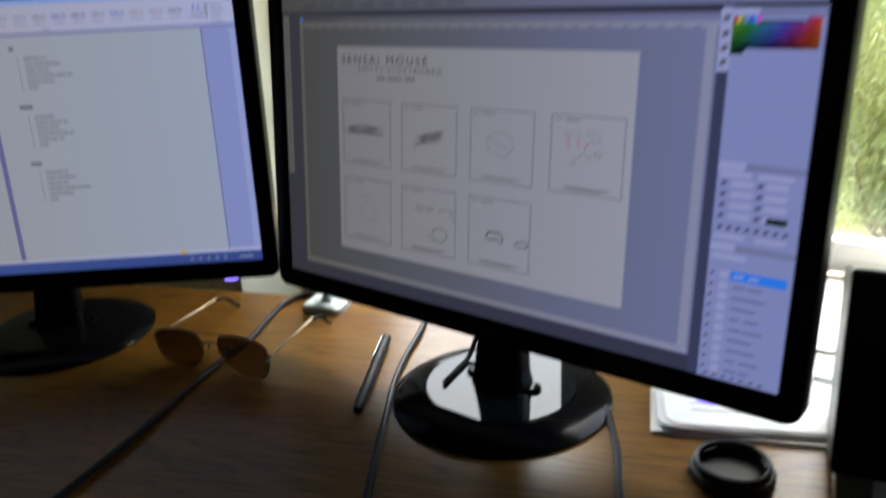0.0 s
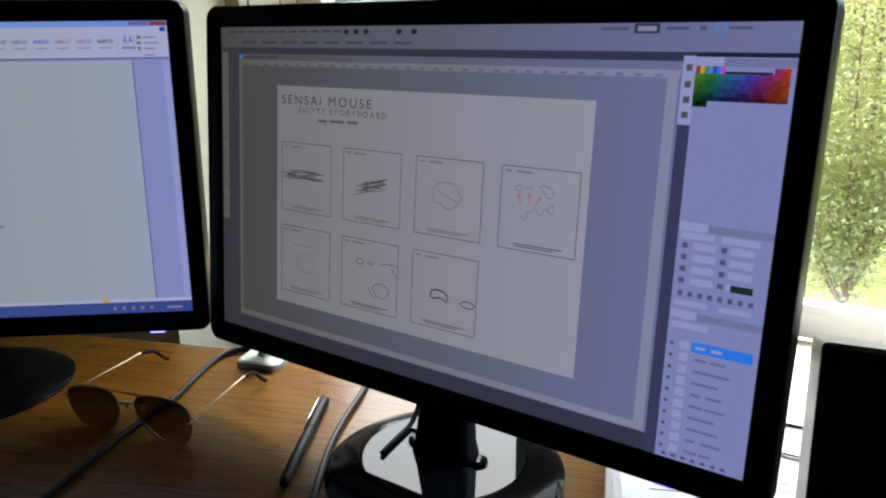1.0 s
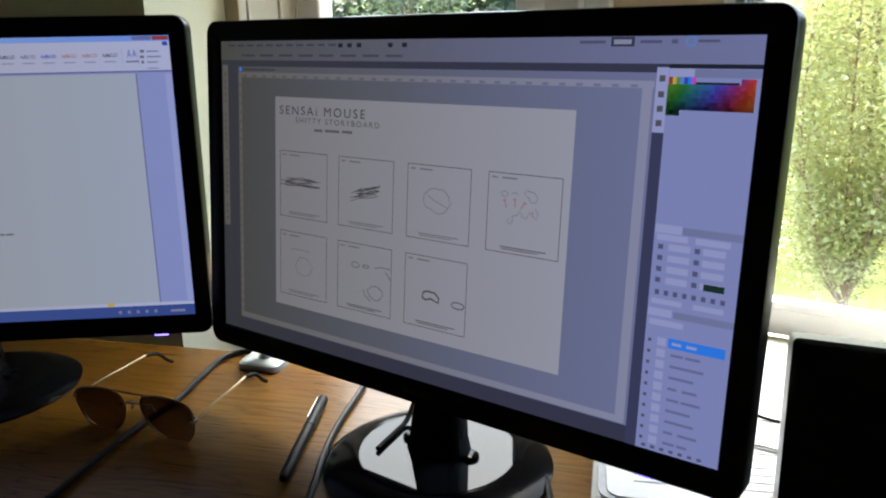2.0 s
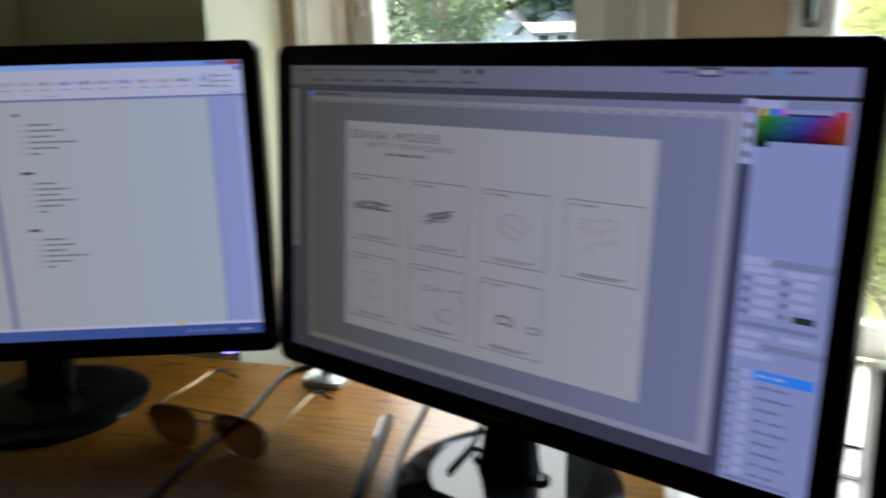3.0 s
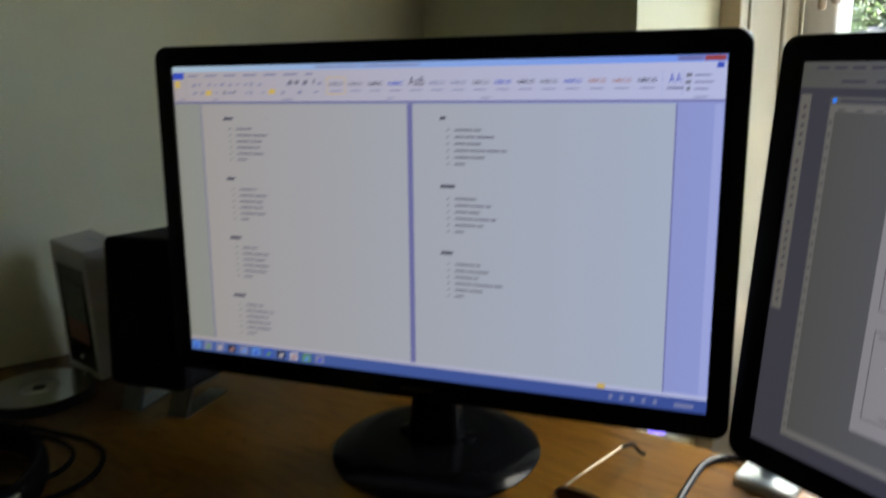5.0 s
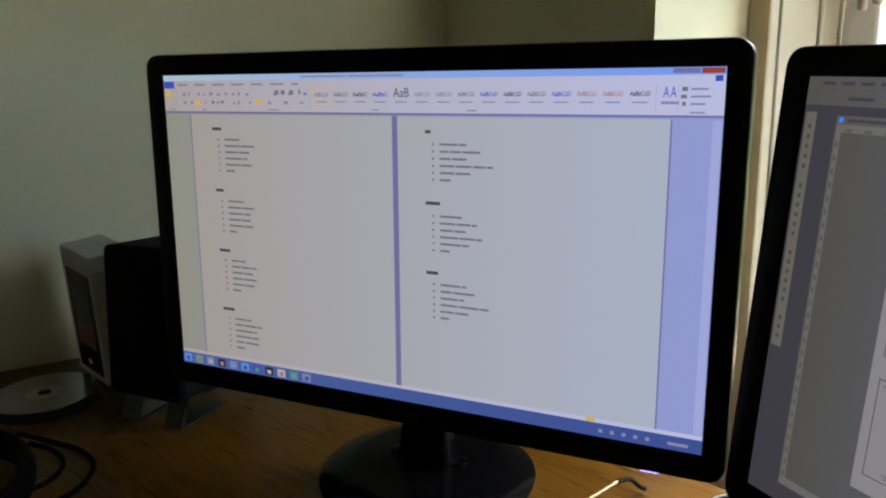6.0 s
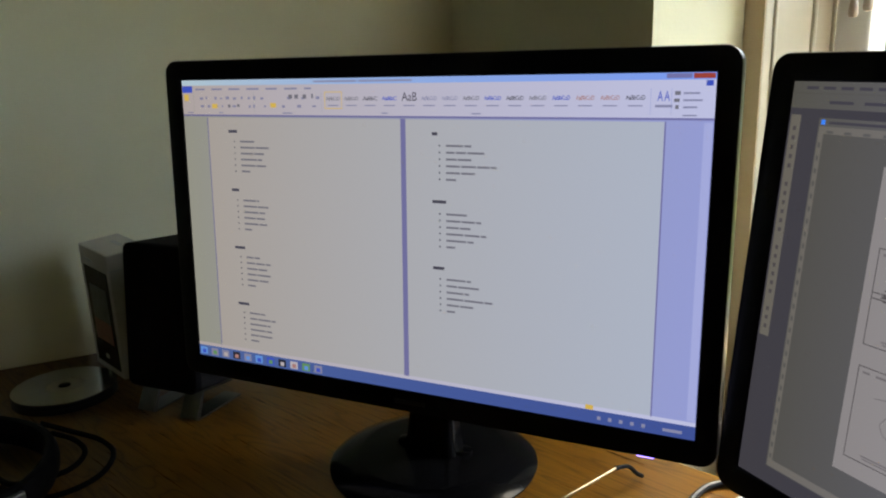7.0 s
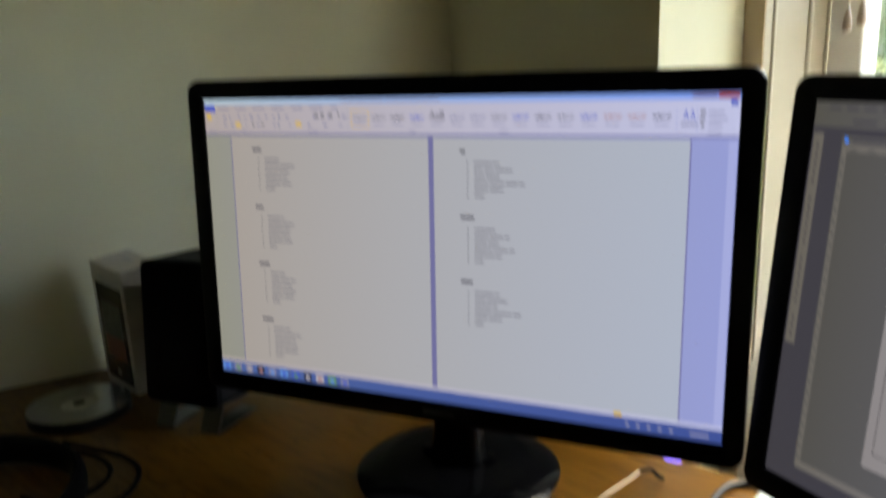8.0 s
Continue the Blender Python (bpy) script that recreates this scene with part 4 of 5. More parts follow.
def pen():
    a, b = Vector((0.107, -0.189, DESK + 0.0056)), Vector((0.132, -0.036, DESK + 0.0056))
    d = b - a
    root = thing("pen", pose(a.x, a.y, a.z, 90, 0, math.degrees(math.atan2(d.y, d.x)) - 90), "black fineliner pen with a clip cap", "pen")
    L = d.length
    # turned form along -z of the local frame, which runs towards the cap
    barrel = lathe([(0, 0), (0.0035, 0.0004), (0.0042, 0.002), (0.0050, 0.006), (0.0053, 0.05), (0.0053, L * 0.60)], 20)
    part("barrel", barrel, PEN_GREY, root, "black pen barrel", True, pose(0, 0, 0, 180, 0, 0))
    cap = lathe([(0.0050, L * 0.60), (0.0057, L * 0.602), (0.0057, L * 0.95), (0.0053, L * 0.985), (0.003, L), (0, L)], 20)
    part("cap", cap, PEN_GREY, root, "black pen cap", True, pose(0, 0, 0, 180, 0, 0))
    part("cap_ring", lathe([(0.0055, L * 0.59), (0.0059, L * 0.592), (0.0059, L * 0.602), (0.0055, L * 0.604)], 20), BLACK_GLOSS, root, "", True, pose(0, 0, 0, 180, 0, 0))
    part("clip", box(-0.0010, 0.0010, 0.0060, 0.0070, -L * 0.95, -L * 0.66, 0.0005), CHROME, root, "narrow grey metal clip", False, Matrix.Rotation(radians(42), 4, "Z"))


pen()


def cable(points, r, mat, label, name="cable"):
    ob = mesh_ob(name, tube(points, r, 10, 10), mat, True)
    return tagged(ob, label, "cable")


Z = DESK
cable([(0.046, 0.098, Z + 0.006), (0.020, 0.105, Z + 0.004), (0.000, 0.086, Z + 0.0035), (-0.013, 0.038, Z + 0.0035), (-0.025, -0.015, Z + 0.0035), (-0.053, -0.085, Z + 0.0045), (-0.071, -0.139, Z + 0.0045), (-0.090, -0.20, Z + 0.0045), (-0.13, -0.30, Z + 0.0045)],
      0.0034, CABLE_GREY, "dark grey cable running under the sunglasses")
cable([(0.176, 0.01, Z + 0.0035), (0.169, -0.025, Z + 0.0035), (0.152, -0.085, Z + 0.0035), (0.141, -0.138, Z + 0.0035), (0.134, -0.20, Z + 0.0035), (0.127, -0.26, Z + 0.0035), (0.120, -0.33, Z + 0.0035), (0.118, -0.42, Z + 0.0035)],
      0.0032, CABLE_GREY, "dark grey cable beside the monitor foot")
cable([(0.335, -0.19, Z + 0.0032), (0.334, -0.224, Z + 0.0032), (0.327, -0.28, Z + 0.0032), (0.314, -0.336, Z + 0.0032), (0.30, -0.42, Z + 0.0032)],
      0.0030, CABLE_GREY, "dark cable running off towards the desk's front")
cable([(0.232, -0.098, Z + 0.062), (0.227, -0.106, Z + 0.036), (0.218, -0.120, Z + 0.0195), (0.206, -0.140, Z + 0.0176), (0.196, -0.157, Z + 0.0176), (0.190, -0.168, Z + 0.0176)],
      0.0024, RUBBER, "black monitor cable lying over the round foot")
cable([(0.47, -0.10, Z + 0.03), (0.54, -0.135, Z + 0.020), (0.57, -0.160, Z + 0.017), (0.63, -0.185, Z + 0.022)], 0.0016, RUBBER, "thin black wire crossing the papers")


def usb_cradle():
    root = thing("usb_cradle", pose(0.056, 0.073, DESK, 0, 0, -22), "pale grey plastic cradle on a rounded base", "usb stand")
    pts = round_rect(-0.026, 0.026, -0.021, 0.021, 0.009)
    base = loops([[(x, y, 0) for x, y in pts], [(x * 1.03, y * 1.03, 0.003) for x, y in pts], [(x, y, 0.0075) for x, y in pts], [(x * 0.9, y * 0.88, 0.0095) for x, y in pts]], True, True)
    part("base", base, DEVICE_WHITE, root, "pale grey rounded base", True)
    part("stem", lathe([(0.0105, 0.0094), (0.0075, 0.013), (0.0055, 0.020), (0.0050, 0.034), (0, 0.034)], 24), DEVICE_WHITE, root, "", True, pose(0.0, 0.004, 0))
    part("holder", box(-0.012, 0.012, -0.004, 0.010, 0.033, 0.075, 0.003), DEVICE_WHITE, root)


usb_cradle()


def speaker(corner, yaw, tilt, w, d, h, corner_r, flank, label):
    """corner: lower left corner of the front; it leans back on a bent metal stand."""
    root = thing("speaker", pose(corner[0], corner[1], DESK, 0, 0, yaw), label, "loudspeaker", "pair of desk speakers")
    bm = Matrix.Translation((0, 0, corner[2] - DESK)) @ Matrix.Rotation(radians(-tilt), 4, "X")
    def outline(inset, y):
        return [(x, y, z) for x, z in round_rect(inset, w - inset, inset, h - inset, corner_r, 3)]

    cab = loops([outline(0.0, 0.006), outline(0.0, d - 0.004), outline(0.003, d)], True, True)
    part("cabinet", cab, flank, root, "dark grey cabinet", True, bm)
    front = loops([outline(0.0, 0.0058), outline(0.0, -0.002), outline(0.0035, -0.0045)], True, True)
    part("grille", front, CLOTH, root, "black cloth front grille", True, bm)
    top = corner[2] - DESK
    for x in (0.006, w - 0.030):
        # a bent strip: foot on the desk, riser in front, ledge under the cabinet
        prof = [(0.004, 0.0), (d * 0.72, 0.0), (d * 0.72, 0.0018), (0.006, 0.0018), (0.018, top - 0.0035), (d * 0.6, top - 0.0035 - math.sin(radians(tilt)) * d * 0.55), (d * 0.6, top - 0.0018 - math.sin(radians(tilt)) * d * 0.55), (0.016, top - 0.001), (0.0, 0.002)]
        strip = loops([[(x, y, z) for y, z in prof], [(x + 0.024, y, z) for y, z in prof]], True, True)
        part("stand", strip, STAND_GREY, root, "bent metal stand")
    return root


speaker((-0.637, 0.0146, 0.784), 1.5, 5.5, 0.100, 0.11, 0.168, 0.009, GREY_FLANK, "small black cloth-fronted speaker on bent metal feet")
speaker((0.464, -0.353, 0.776), -28, 18, 0.105, 0.11, 0.150, 0.004, GREY_SATIN, "black cloth-fronted speaker with grey sides by the window")


def phone_box():
    root = thing("phone_box", pose(-0.7918, 0.0985, DESK + 0.0055, 3.5, 5.0, -16.5), "white cardboard phone box with a dark printed front", "box")
    w, d, h = 0.077, 0.054, 0.172
    part("carton", box(0, w, 0, d, 0, h, 0.0012, 1), CARD_WHITE, root)
    part("printed_phone", box(0.009, w - 0.007, -0.0008, 0.001, 0.010, h - 0.026, 0.0), CARD_DARK, root, "dark phone picture")
    part("printed_picture", box(0.018, w - 0.014, -0.0013, -0.0004, 0.045, 0.074), CARD_RED, root, "dim red-brown screen picture")
    part("printed_picture", box(0.018, w - 0.014, -0.0013, -0.0004, 0.0745, h - 0.050), CARD_TEAL, root, "dim grey-green screen picture")
    part("printed_button", box(w / 2 - 0.004, w / 2 + 0.004, -0.0013, -0.0004, 0.020, 0.026), CARD_WHITE, root)
    part("printed_mark", box(0.012, 0.034, -0.0006, 0.0004, h - 0.019, h - 0.0155), PAPER_GREY, root)
    part("lid_seam", box(-0.0004, w + 0.0004, 0.0, d + 0.0004, h - 0.022, h - 0.0208), PAPER_GREY, root)
    part("printed_mark", box(0.026, 0.050, 0.030, 0.036, h - 0.0002, h + 0.0003), PAPER_GREY, root)


phone_box()


def disc_stack():
    root = thing("disc_stack", pose(-0.751, 0.013, DESK), "stack of silver discs with a clear hub", "discs")
    part("lower_disc", lathe([(0.0, 0.0), (0.0605, 0.0), (0.0605, 0.006), (0.059, 0.0062), (0.0605, 0.0066), (0.0605, 0.0118), (0.0, 0.0118)], 64), BLACK_MATT, root, "dark discs underneath")
    part("disc", lathe([(0.0215, 0.0120), (0.0600, 0.0120), (0.0600, 0.0132), (0.0215, 0.0132), (0.0215, 0.0120)], 72), surface("silver_disc_face", (0.50, 0.53, 0.58), 0.16, metal=0.9, vary=0.08, scale=20), root, "silver disc")
    part("hub", lathe([(0.0078, 0.0118), (0.0212, 0.0118), (0.0212, 0.0131), (0.0078, 0.0131), (0.0078, 0.0118)], 48), surface("clear_hub_plastic", (0.42, 0.42, 0.36), 0.2), root, "milky clear hub")
    part("spindle", lathe([(0.0, 0.0115), (0.0072, 0.0115), (0.0070, 0.0140), (0.005, 0.0150), (0, 0.0150)], 24), BLACK_GLOSS, root, "", True)


disc_stack()


def headphones():
    root = thing("headphones", pose(0, 0, DESK), "black padded headphones lying folded on the desk", "headphones")
    arc = [(-0.735, -0.205, 0.026), (-0.752, -0.155, 0.021), (-0.715, -0.112, 0.019), (-0.655, -0.104, 0.019), (-0.606, -0.120, 0.019), (-0.570, -0.156, 0.019), (-0.554, -0.198, 0.019), (-0.572, -0.226, 0.021)]
    band = bmesh.new()
    rings = []
    path = spline(arc, 8)
    for k, p in enumerate(path):
        way = (path[min(k + 1, len(path) - 1)] - path[max(k - 1, 0)]).normalized()
        side = way.cross(Vector((0, 0, 1))).normalized()
        ring = []
        for q in range(12):
            a = 2 * math.pi * q / 12
            ring.append(p + side * 0.0075 * math.cos(a) + Vector((0, 0, 1)) * 0.0165 * math.sin(a))
        rings.append(ring)
    part("headband", loops(rings, True, True), RUBBER, root, "padded black headband", True)
    for cx, cy, cz, yaw, mat in ((-0.700, -0.200, 0.044, 55, BLACK_MATT), (-0.584, -0.262, 0.038, -40, BLACK_MATT)):
        cm = pose(cx, cy, cz, 62, 0, yaw)
        part("ear_cup", lathe([(0, -0.016), (0.026, -0.015), (0.040, -0.008), (0.042, 0.0), (0.040, 0.006), (0.0, 0.006)], 32), mat, root, "black ear cup", True, cm)
        part("ear_pad", lathe([(0.018, 0.006), (0.020, 0.016), (0.030, 0.021), (0.040, 0.017), (0.042, 0.008), (0.038, 0.005), (0.018, 0.005)], 32), RUBBER, root, "soft black ear pad", True, cm)
    part("slider", box(-0.5645, -0.5445, -0.211, -0.193, 0.008, 0.030, 0.002), SILVER, root, "small silver size slider")


headphones()
cable([(-0.668, -0.084, Z + 0.022), (-0.640, -0.068, Z + 0.010), (-0.605, -0.062, Z + 0.004), (-0.568, -0.078, Z + 0.003), (-0.546, -0.118, Z + 0.003), (-0.556, -0.160, Z + 0.003), (-0.600, -0.190, Z + 0.003), (-0.64, -0.25, Z + 0.003), (-0.70, -0.33, Z + 0.003)],
      0.0028, RUBBER, "thin black headphone cord curled on the desk")
cable([(-0.655, -0.082, Z + 0.012), (-0.625, -0.078, Z + 0.008), (-0.588, -0.096, Z + 0.009), (-0.575, -0.130, Z + 0.009), (-0.60, -0.165, Z + 0.008), (-0.64, -0.16, Z + 0.004)],
      0.0028, RUBBER, "thin black headphone cord curled on the desk")


def keys():
    root = thing("keys", pose(-0.405, -0.192, DESK, 0, 0, 20), "bunch of keys with a rounded black fob", "keys")
    fob = loops([[(x, y, 0.0) for x, y in round_rect(-0.032, 0.022, -0.022, 0.022, 0.018)], [(x * 1.04, y * 1.04, 0.006) for x, y in round_rect(-0.032, 0.022, -0.022, 0.022, 0.018)], [(x * 0.8, y * 0.78, 0.0155) for x, y in round_rect(-0.032, 0.022, -0.022, 0.022, 0.018)]], True, True)
    part("fob", fob, BLACK_GLOSS, root, "glossy black key fob", True)
    ring = [(0.024 + 0.009 * math.cos(2 * math.pi * k / 16), 0.010 * math.sin(2 * math.pi * k / 16), 0.006 + 0.004 * math.sin(4 * math.pi * k / 16)) for k in range(17)]
    part("ring", tube(ring, 0.0009, 6, 3), CHROME, root, "", True)
    for a, z, L in ((40, 0.0030, 0.019), (-28, 0.0062, 0.017)):
        k = bmesh.new()
        merge(k, prism(round_rect(-0.008, 0.010, -0.0085, 0.0085, 0.006), 0, 0.002, 0.0))
        outline = [(0.009, 0.003), (0.009 + L, 0.003), (0.009 + L, -0.0005)]
        n = 6
        for i in range(n):
            x = 0.009 + L - (i + 0.5) * L / n
            outline.append((x, -0.0035 if i % 2 else -0.001))
        outline.append((0.009, -0.003))
        merge(k, prism(outline, 0, 0.002, 0.0))
        part("key", k, CHROME, root, "bright cut metal key", False, pose(0.024, 0.002, z, 14, -8, a))


keys()


def lens_cap():
    root = thing("lens_cap", pose(0.407, -0.318, DESK), "black plastic rear lens cap lying open side up", "lens cap")
    shell = lathe([(0, 0), (0.0295, 0), (0.0315, 0.0015), (0.0315, 0.0095), (0.0300, 0.0105), (0.0290, 0.0105), (0.0288, 0.0165), (0.0270, 0.0175), (0.0255, 0.0165), (0.0250, 0.005), (0.0, 0.0045)], 56)
    part("shell", shell, BLACK_MATT, root, "black ribbed shell", True)
    for k in range(36):
        a = 2 * math.pi * k / 36
        if k % 12 < 9:
            part("rib", box(-0.0012, 0.0012, 0.0310, 0.0324, 0.0018, 0.0090), BLACK_MATT, root, "", False, Matrix.Rotation(a, 4, "Z"))
    for k in range(3):
        part("lug", box(-0.006, 0.006, 0.0225, 0.0252, 0.0115, 0.0135, 0.0004, 1), BLACK_MATT, root, "", False, Matrix.Rotation(2.1 * k + 0.4, 4, "Z"))


lens_cap()


def paper(x, y, z, yaw, w, d, thick, label, rows=0, seed=1, rounded=0.006, sheets=1):
    root = thing("paper_stack" if sheets > 1 else "paper_sheet", pose(x, y, z, 0, 0, yaw), label, "paper")
    r = random.Random(seed)
    for k in range(sheets):
        t = thick / sheets
        dx, dy = (r.uniform(-0.004, 0.004), r.uniform(-0.003, 0.003)) if k else (0, 0)
        pts = [(px + dx, py + dy) for px, py in round_rect(0, w, 0, d, rounded, 4)]
        part("sheet", prism(pts, k * t, (k + 1) * t - 0.0002), PAPER if k % 2 == 0 or k == sheets - 1 else PAPER_GREY, root)
    for k in range(rows):
        v = d * (0.94 - 0.88 * k / max(1, rows))
        part("print_line", box(w * 0.12, w * r.uniform(0.55, 0.9), v, v + 0.0016, thick + 0.00005, thick + 0.00025), INK, root, "faint unreadable print")
    return root


paper(0.3655, -0.251, DESK, -17, 0.215, 0.225, 0.0035, "white printed sheets with grey edges under the monitor", 0, 3, 0.002, 3)
paper(0.374, -0.250, DESK + 0.0037, -15, 0.215, 0.22, 0.006, "thick pile of white printed paper", 16, 4, 0.012, 5)
paper(0.455, -0.385, DESK, -26, 0.21, 0.115, 0.0012, "loose white sheet of paper under the speaker", 0, 5, 0.002)
paper(0.50, -0.17, DESK + 0.010, -36, 0.21, 0.25, 0.0035, "white printed sheets lying against the window", 20, 6, 0.003, 2)

# blind cords by the narrow window
for d, n, z in ((-0.205, 0.425, 1.178), (-0.187, 0.425, 1.184)):
    m = RM @ Matrix.Translation((d, n, z))
    root = thing("blind_cord", m, "pale blind cord ending in a small wooden knob", "blind cord", "blind cords")
    part("knob", lathe([(0, 0), (0.0045, 0.001), (0.0056, 0.005), (0.0050, 0.014), (0.0030, 0.024), (0.0016, 0.028), (0, 0.028)], 20), TASSEL, root, "small grey-brown wooden knob", True)
    part("cord", tube([(0, 0, 0.028), (0.001, 0, 0.3), (0, 0.01, HEAD - z - 0.003)], 0.0011, 6, 4), CORD, root, "", True)

# ---- garden and distance ----
GROUND = -0.35
LEAF = leaf("birch_leaf", (0.45, 0.48, 0.22), (0.60, 0.62, 0.26))
LEAF_DARK = leaf("dark_leaf", (0.115, 0.165, 0.11), (0.13, 0.19, 0.10))
LEAF_MID = leaf("mid_leaf", (0.10, 0.15, 0.075), (0.13, 0.19, 0.08))
BARK = surface("pale_brown_bark", (0.30, 0.21, 0.15), 0.85, vary=0.3, scale=30, bump=0.5, bump_scale=160)
ROOF = surface("grey_roof_tile", (0.16, 0.15, 0.155), 0.8, vary=0.15, scale=2, bump=0.4, bump_scale=6)
STUCCO = surface("white_house_stucco", (0.38, 0.37, 0.36), 0.8, vary=0.05, scale=0.5)
DARK_GLASS = surface("dark_window_glass", (0.03, 0.035, 0.04), 0.1, vary=0.2, scale=1)


def lawn():
    m, nt, p = base_material("mown_lawn")
    tc = nt.nodes.new("ShaderNodeTexCoord")
    big = node(nt, "ShaderNodeTexNoise", Scale=0.35, Detail=5.0, Roughness=0.65)
    fine = node(nt, "ShaderNodeTexNoise", Scale=26.0, Detail=4.0, Roughness=0.7)
    link(nt, tc.outputs["Object"], big.inputs["Vector"])
    link(nt, tc.outputs["Object"], fine.inputs["Vector"])
    mix = nt.nodes.new("ShaderNodeMix")
    mix.data_type, mix.blend_type = "RGBA", "MULTIPLY"
    mix.inputs[0].default_value = 0.5
    link(nt, ramp(nt, big.outputs["Fac"], [(0.3, (0.040, 0.055, 0.010)), (0.5, (0.058, 0.068, 0.013)), (0.7, (0.076, 0.080, 0.020))]), mix.inputs[6])
    link(nt, ramp(nt, fine.outputs["Fac"], [(0.3, (0.5, 0.55, 0.45)), (0.7, (1, 1, 1))]), mix.inputs[7])
    link(nt, mix.outputs[2], p.inputs["Base Color"])
    p.inputs["Roughness"].default_value = 0.9
    p.inputs["Specular IOR Level"].default_value = 0.1
    return m


ground = bmesh.new()
R = 900.0
# the sheet leaves the house's footprint open
hx0, hx1, hy0, hy1 = -0.95, 3.6, -3.6, 0.56
for x0, x1, y0, y1 in ((-R, R, hy1, R), (-R, R, -R, hy0), (-R, hx0, hy0, hy1), (hx1, R, hy0, hy1)):
    ground.faces.new([ground.verts.new(p) for p in ((x0, y0, GROUND), (x1, y0, GROUND), (x1, y1, GROUND), (x0, y1, GROUND))])
built("ground", ground, lawn(), "yellow-green mown lawn reaching to the distance", "lawn")


def leaves(bm, centre, spread, count, size, rng, droop=0.0):
    """Many small pointed leaves round a place."""
    for _ in range(count):
        v = Vector((rng.gauss(0, 1), rng.gauss(0, 1), rng.gauss(0, 1)))
        p = centre + Vector((v.x * spread[0], v.y * spread[1], v.z * spread[2])) * 0.55
        s = size * rng.uniform(0.65, 1.35)
        a, t, r = rng.uniform(0, 6.283), rng.uniform(-0.9, 0.9) - droop, rng.uniform(-0.8, 0.8)
        m = Matrix.Translation(p) @ Euler((r, t, a)).to_matrix().to_4x4()
        vs = [bm.verts.new(m @ Vector(q)) for q in ((0, 0, 0), (s * 0.4, s * 0.36, s * 0.08), (s, 0, -s * 0.06), (s * 0.4, -s * 0.36, s * 0.08))]
        bm.faces.new(vs)


def young_tree(x, y, height, radius, count, size, label, seed):
    rng = random.Random(seed)
    root = thing("tree", pose(x, y, GROUND), label, "tree")
    wood, crown = bmesh.new(), bmesh.new()
    stems = [([(0, 0, -0.05), (0.02, 0.01, height * 0.3), (-0.02, 0.02, height * 0.65), (0.03, 0, height)], 0.015)]
    for k in range(11):
        a = 2 * math.pi * k / 11 + rng.uniform(-0.25, 0.25)
        h = rng.uniform(0.16, 0.42) if k < 9 else 0.6
        reach, top = radius * rng.uniform(0.7, 1.15), height * rng.uniform(0.3, 0.85)
        stems.append(([(0, 0, h * 0.4), (math.cos(a) * reach * 0.45, math.sin(a) * reach * 0.45, h + 0.25), (math.cos(a) * reach * 0.85, math.sin(a) * reach * 0.85, (h + top) * 0.5 + 0.1), (math.cos(a) * reach * 0.8, math.sin(a) * reach * 0.8, top)], 0.009))
    for pts, r in stems:
        tube(pts, r, 7, 6, wood, lambda f: 1.0 - 0.8 * f)
        path = spline(pts, 10)
        for i, p in enumerate(path[4:]):
            for _ in range(1 if i < 3 else 2 if i < 6 else 3):
                tip = p + Vector((rng.uniform(-1, 1), rng.uniform(-1, 1), rng.uniform(-0.1, 0.9))) * radius * 0.38
                tube([p, p.lerp(tip, 0.5) + Vector((0, 0, 0.02)), tip], 0.0028, 4, 2, wood, lambda f: 1.0 - 0.7 * f)
                leaves(crown, p.lerp(tip, 0.65), (radius * 0.24,) * 3, count, size, rng, 0.2)
    part("trunk", wood, BARK, root, "thin brown branching stems", True)
    part("crown", crown, LEAF, root, "loose yellow-green leaves")
    return root


young_tree(2.50, 2.725, 3.3, 0.42, 54, 0.0235, "young birch tree with loose yellow-green leaves on the lawn", 21)
young_tree(3.35, 2.6, 2.2, 0.45, 40, 0.027, "leafy green shrub beside the young birch", 22)


def far_tree(x, y, height, radius, mat, label, seed, clumps=60, per=26, size=0.5, low=0.15):
    rng = random.Random(seed)
    root = thing("tree", pose(x, y, GROUND), label, "tree")
    wood, crown = bmesh.new(), bmesh.new()
    tube([(0, 0, -0.2), (0.1, 0, height * 0.4), (0, 0.1, height * 0.85)], radius * 0.07, 8, 4, wood, lambda f: 1 - 0.8 * f)
    for k in range(clumps):
        f = low + (1 - low) * ((k + rng.random()) / clumps)
        rr = radius * math.sqrt(max(0.05, 1 - ((f - 0.5) / 0.62) ** 2)) * rng.uniform(0.35, 1.0)
        a = rng.uniform(0, 6.283)
        c = Vector((rr * math.cos(a), rr * math.sin(a), f * height))
        if k % 5 == 0:
            tube([(0, 0, c.z * 0.7), (c.x * 0.5, c.y * 0.5, c.z * 0.85), tuple(c)], radius * 0.02, 5, 3, wood, lambda q: 1 - 0.7 * q)
        leaves(crown, c, (radius * 0.34, radius * 0.34, radius * 0.26), per, size, rng, 0.2)
    part("trunk", wood, BARK, root)
    part("crown", crown, mat, root, "dense leaves")
    return root


def bearing(deg, dist):
    """A place at a bearing to the right of +y, seen from the desk."""
    a = radians(deg)
    return 0.1 + dist * math.sin(a), -0.78 + dist * math.cos(a)


x, y = bearing(2.6, 13.0)
far_tree(x, y, 6.4, 1.15, LEAF_MID, "light green drooping garden tree outside the window", 31, 200, 95, 0.075, 0.03)
rng = random.Random(40)
for k in range(26):
    x, y = bearing(-2 + 3.0 * k + rng.uniform(-0.8, 0.8), rng.uniform(115, 150))
    far_tree(x, y, rng.uniform(20, 29), rng.uniform(6, 9), LEAF_DARK if k % 3 else LEAF_MID, "tall dark green tree beyond the houses", 50 + k, 80, 34, 1.8, 0.03)
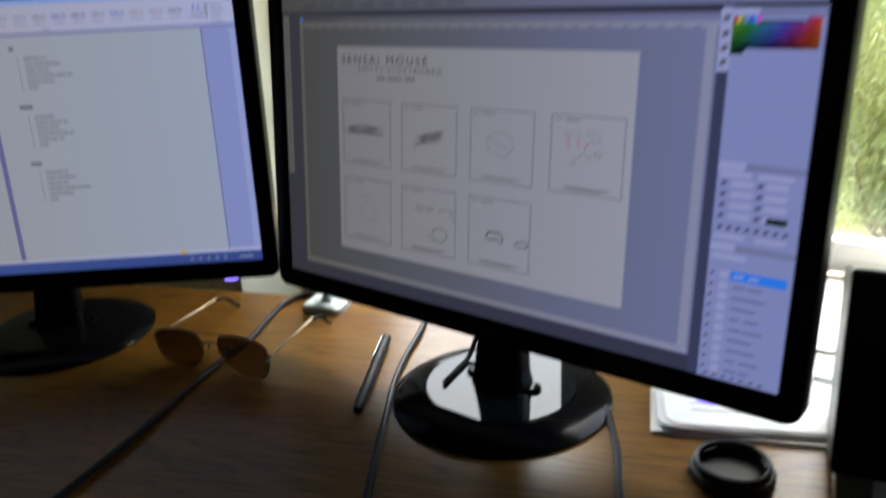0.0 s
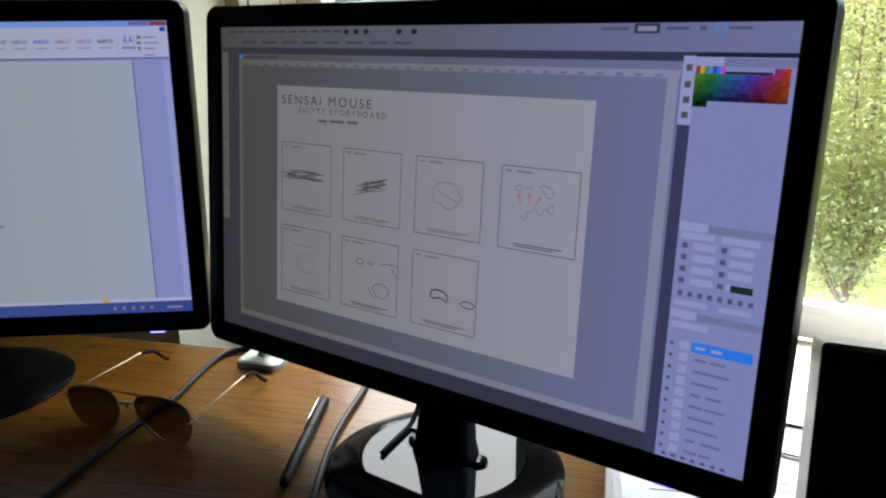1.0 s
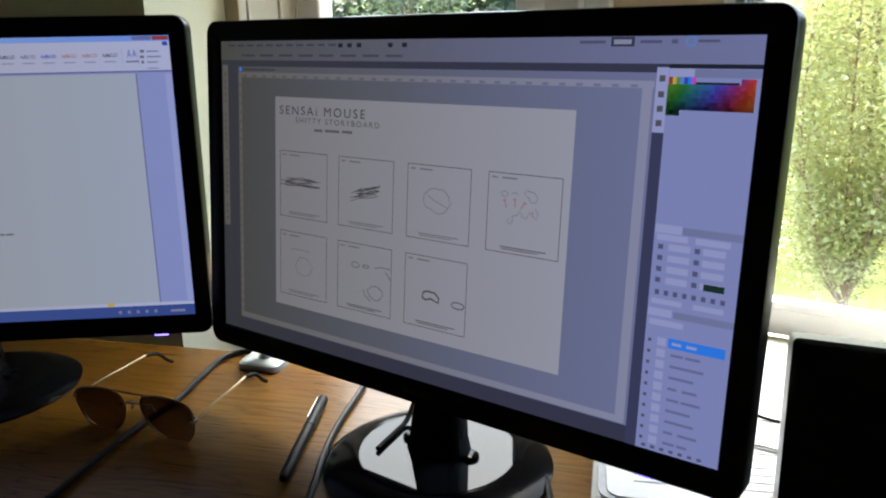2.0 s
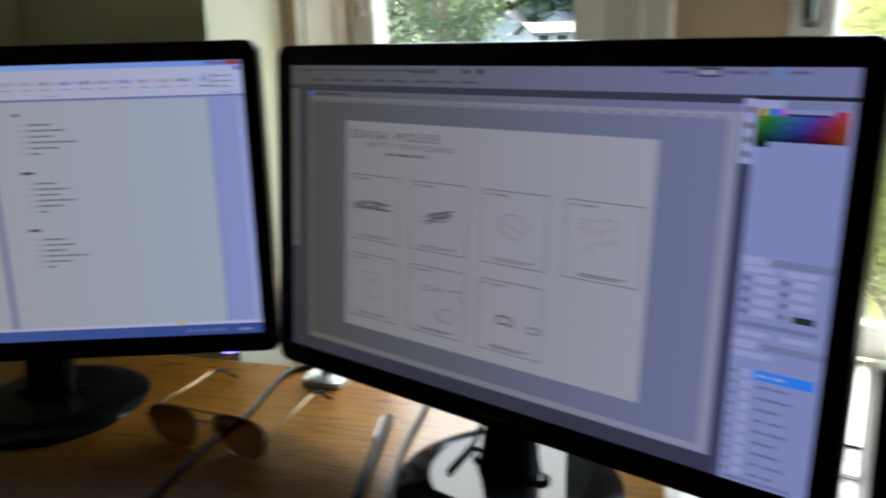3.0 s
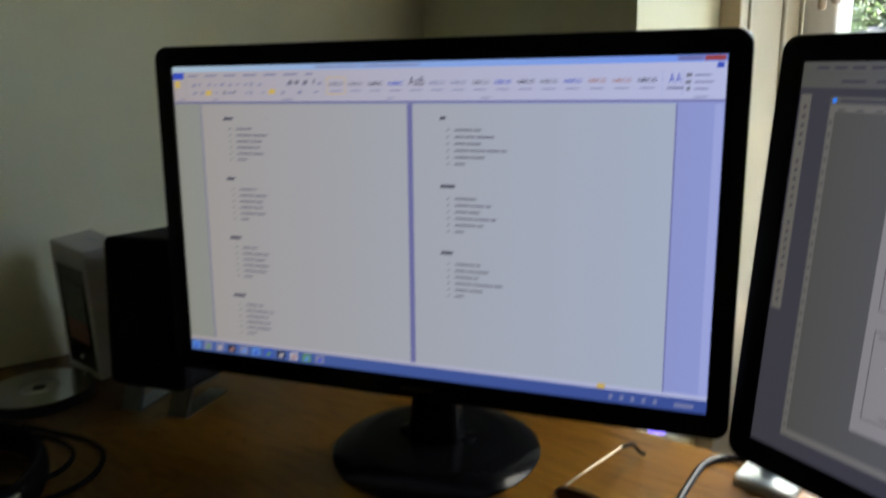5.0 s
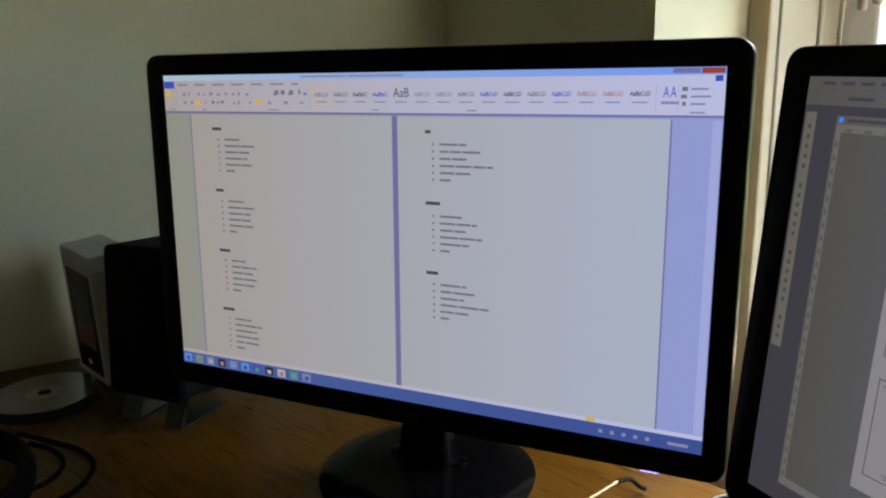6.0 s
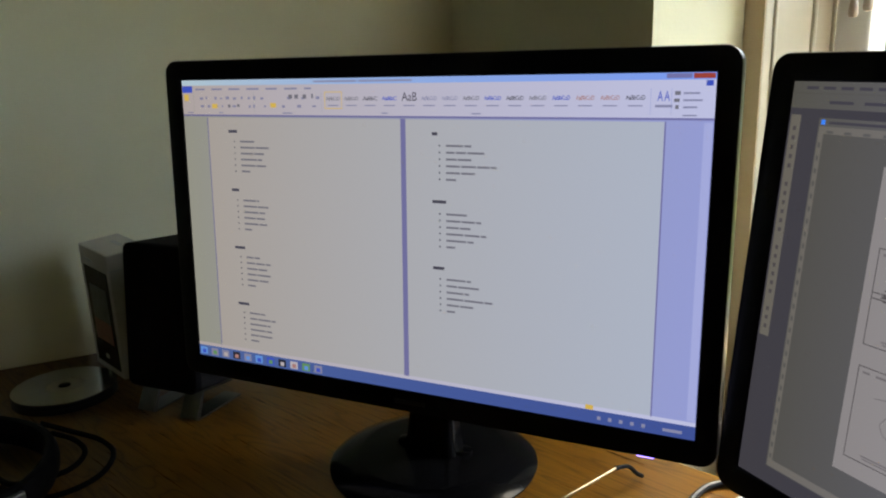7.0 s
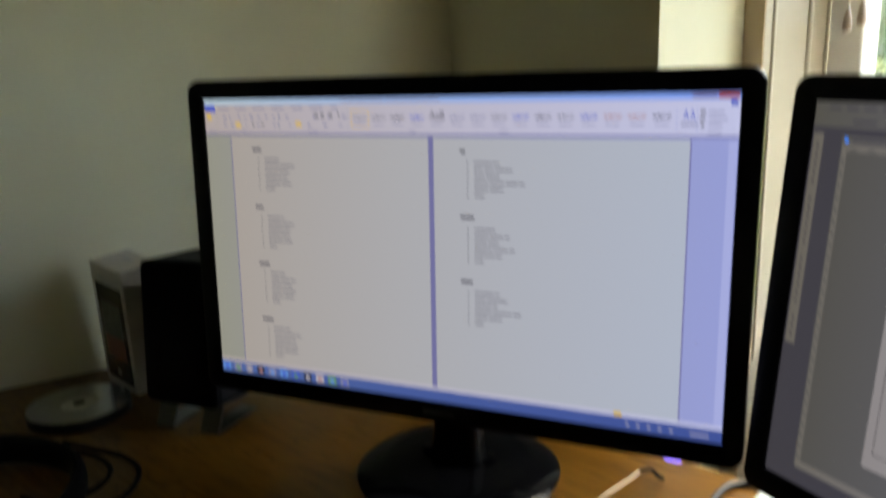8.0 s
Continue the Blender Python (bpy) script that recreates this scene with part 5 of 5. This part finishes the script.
for k in range(7):
    x, y = bearing(24 + 4.2 * k, rng.uniform(30, 40))
    far_tree(x, y, rng.uniform(4, 6.5), rng.uniform(2.0, 2.8), LEAF_MID if k % 2 else LEAF_DARK, "broad green garden tree across the lawn", 80 + k, 60, 30, 0.5, 0.03)


def house(deg, dist, w, d, eave, ridge, turn, label):
    x, y = bearing(deg, dist)
    root = thing("house", pose(x, y, GROUND, 0, 0, turn), label, "house", "houses beyond the garden")
    part("wall", prism([(-w / 2, -d / 2), (w / 2, -d / 2), (w / 2, d / 2), (-w / 2, d / 2)], -0.3, eave), STUCCO, root, "white rendered walls")
    gable = loops([[(-w / 2, -d / 2 + 0.02, eave), (-w / 2, d / 2 - 0.02, eave), (-w / 2, 0, ridge - 0.15)], [(w / 2, -d / 2 + 0.02, eave), (w / 2, d / 2 - 0.02, eave), (w / 2, 0, ridge - 0.15)]], True, True)
    part("gable", gable, STUCCO, root, "white gable")
    o = 0.45
    for s in (-1, 1):
        slope = loops([[(-w / 2 - o, s * (d / 2 + o), eave - 0.2), (-w / 2 - o, 0, ridge), (-w / 2 - o, 0, ridge + 0.18), (-w / 2 - o, s * (d / 2 + o), eave)],
                       [(w / 2 + o, s * (d / 2 + o), eave - 0.2), (w / 2 + o, 0, ridge), (w / 2 + o, 0, ridge + 0.18), (w / 2 + o, s * (d / 2 + o), eave)]], True, True)
        part("roof", slope, ROOF, root, "grey tiled roof slope")
    for k in range(3):
        cx = -w / 2 + w * (k + 0.5) / 3
        win = part("window", box(cx - 0.7, cx + 0.7, -d / 2 - 0.08, -d / 2 + 0.02, eave * 0.35, eave * 0.8), UPVC, root)
        part("pane", box(cx - 0.6, cx + 0.6, -d / 2 - 0.12, -d / 2 - 0.06, eave * 0.38, eave * 0.77), DARK_GLASS, win)


for k, (deg, dist, ridge, turn) in enumerate(((7.6, 118, 4.0, 62), (9.6, 124, 4.3, 10), (11.4, 116, 3.8, 55), (13.6, 122, 4.2, -8), (15.8, 118, 4.1, 48), (18.2, 126, 4.4, 15))):
    house(deg, dist, 8.0 + 0.6 * (k % 3), 7.0, 1.7, ridge, turn, "white bungalow with a grey roof among trees" if k % 2 else "white bungalow with a pale grey roof beside others")
house(10.4, 84, 6.0, 4.0, 1.3, 2.1, 15, "low white outbuilding with a grey roof")

# a white rail fence across the lawn
fence = thing("fence", pose(*bearing(34, 23), GROUND, 0, 0, -34), "low white rail fence at the lawn's far side", "fence")
for k in range(13):
    part("post", box(-9 + 1.5 * k - 0.05, -9 + 1.5 * k + 0.05, -0.05, 0.05, -0.1, 0.72), GLOSS_WHITE, fence)
for z in (0.18, 0.55):
    part("rail", box(-9.1, 9.1, -0.075, -0.052, z, z + 0.13), GLOSS_WHITE, fence)
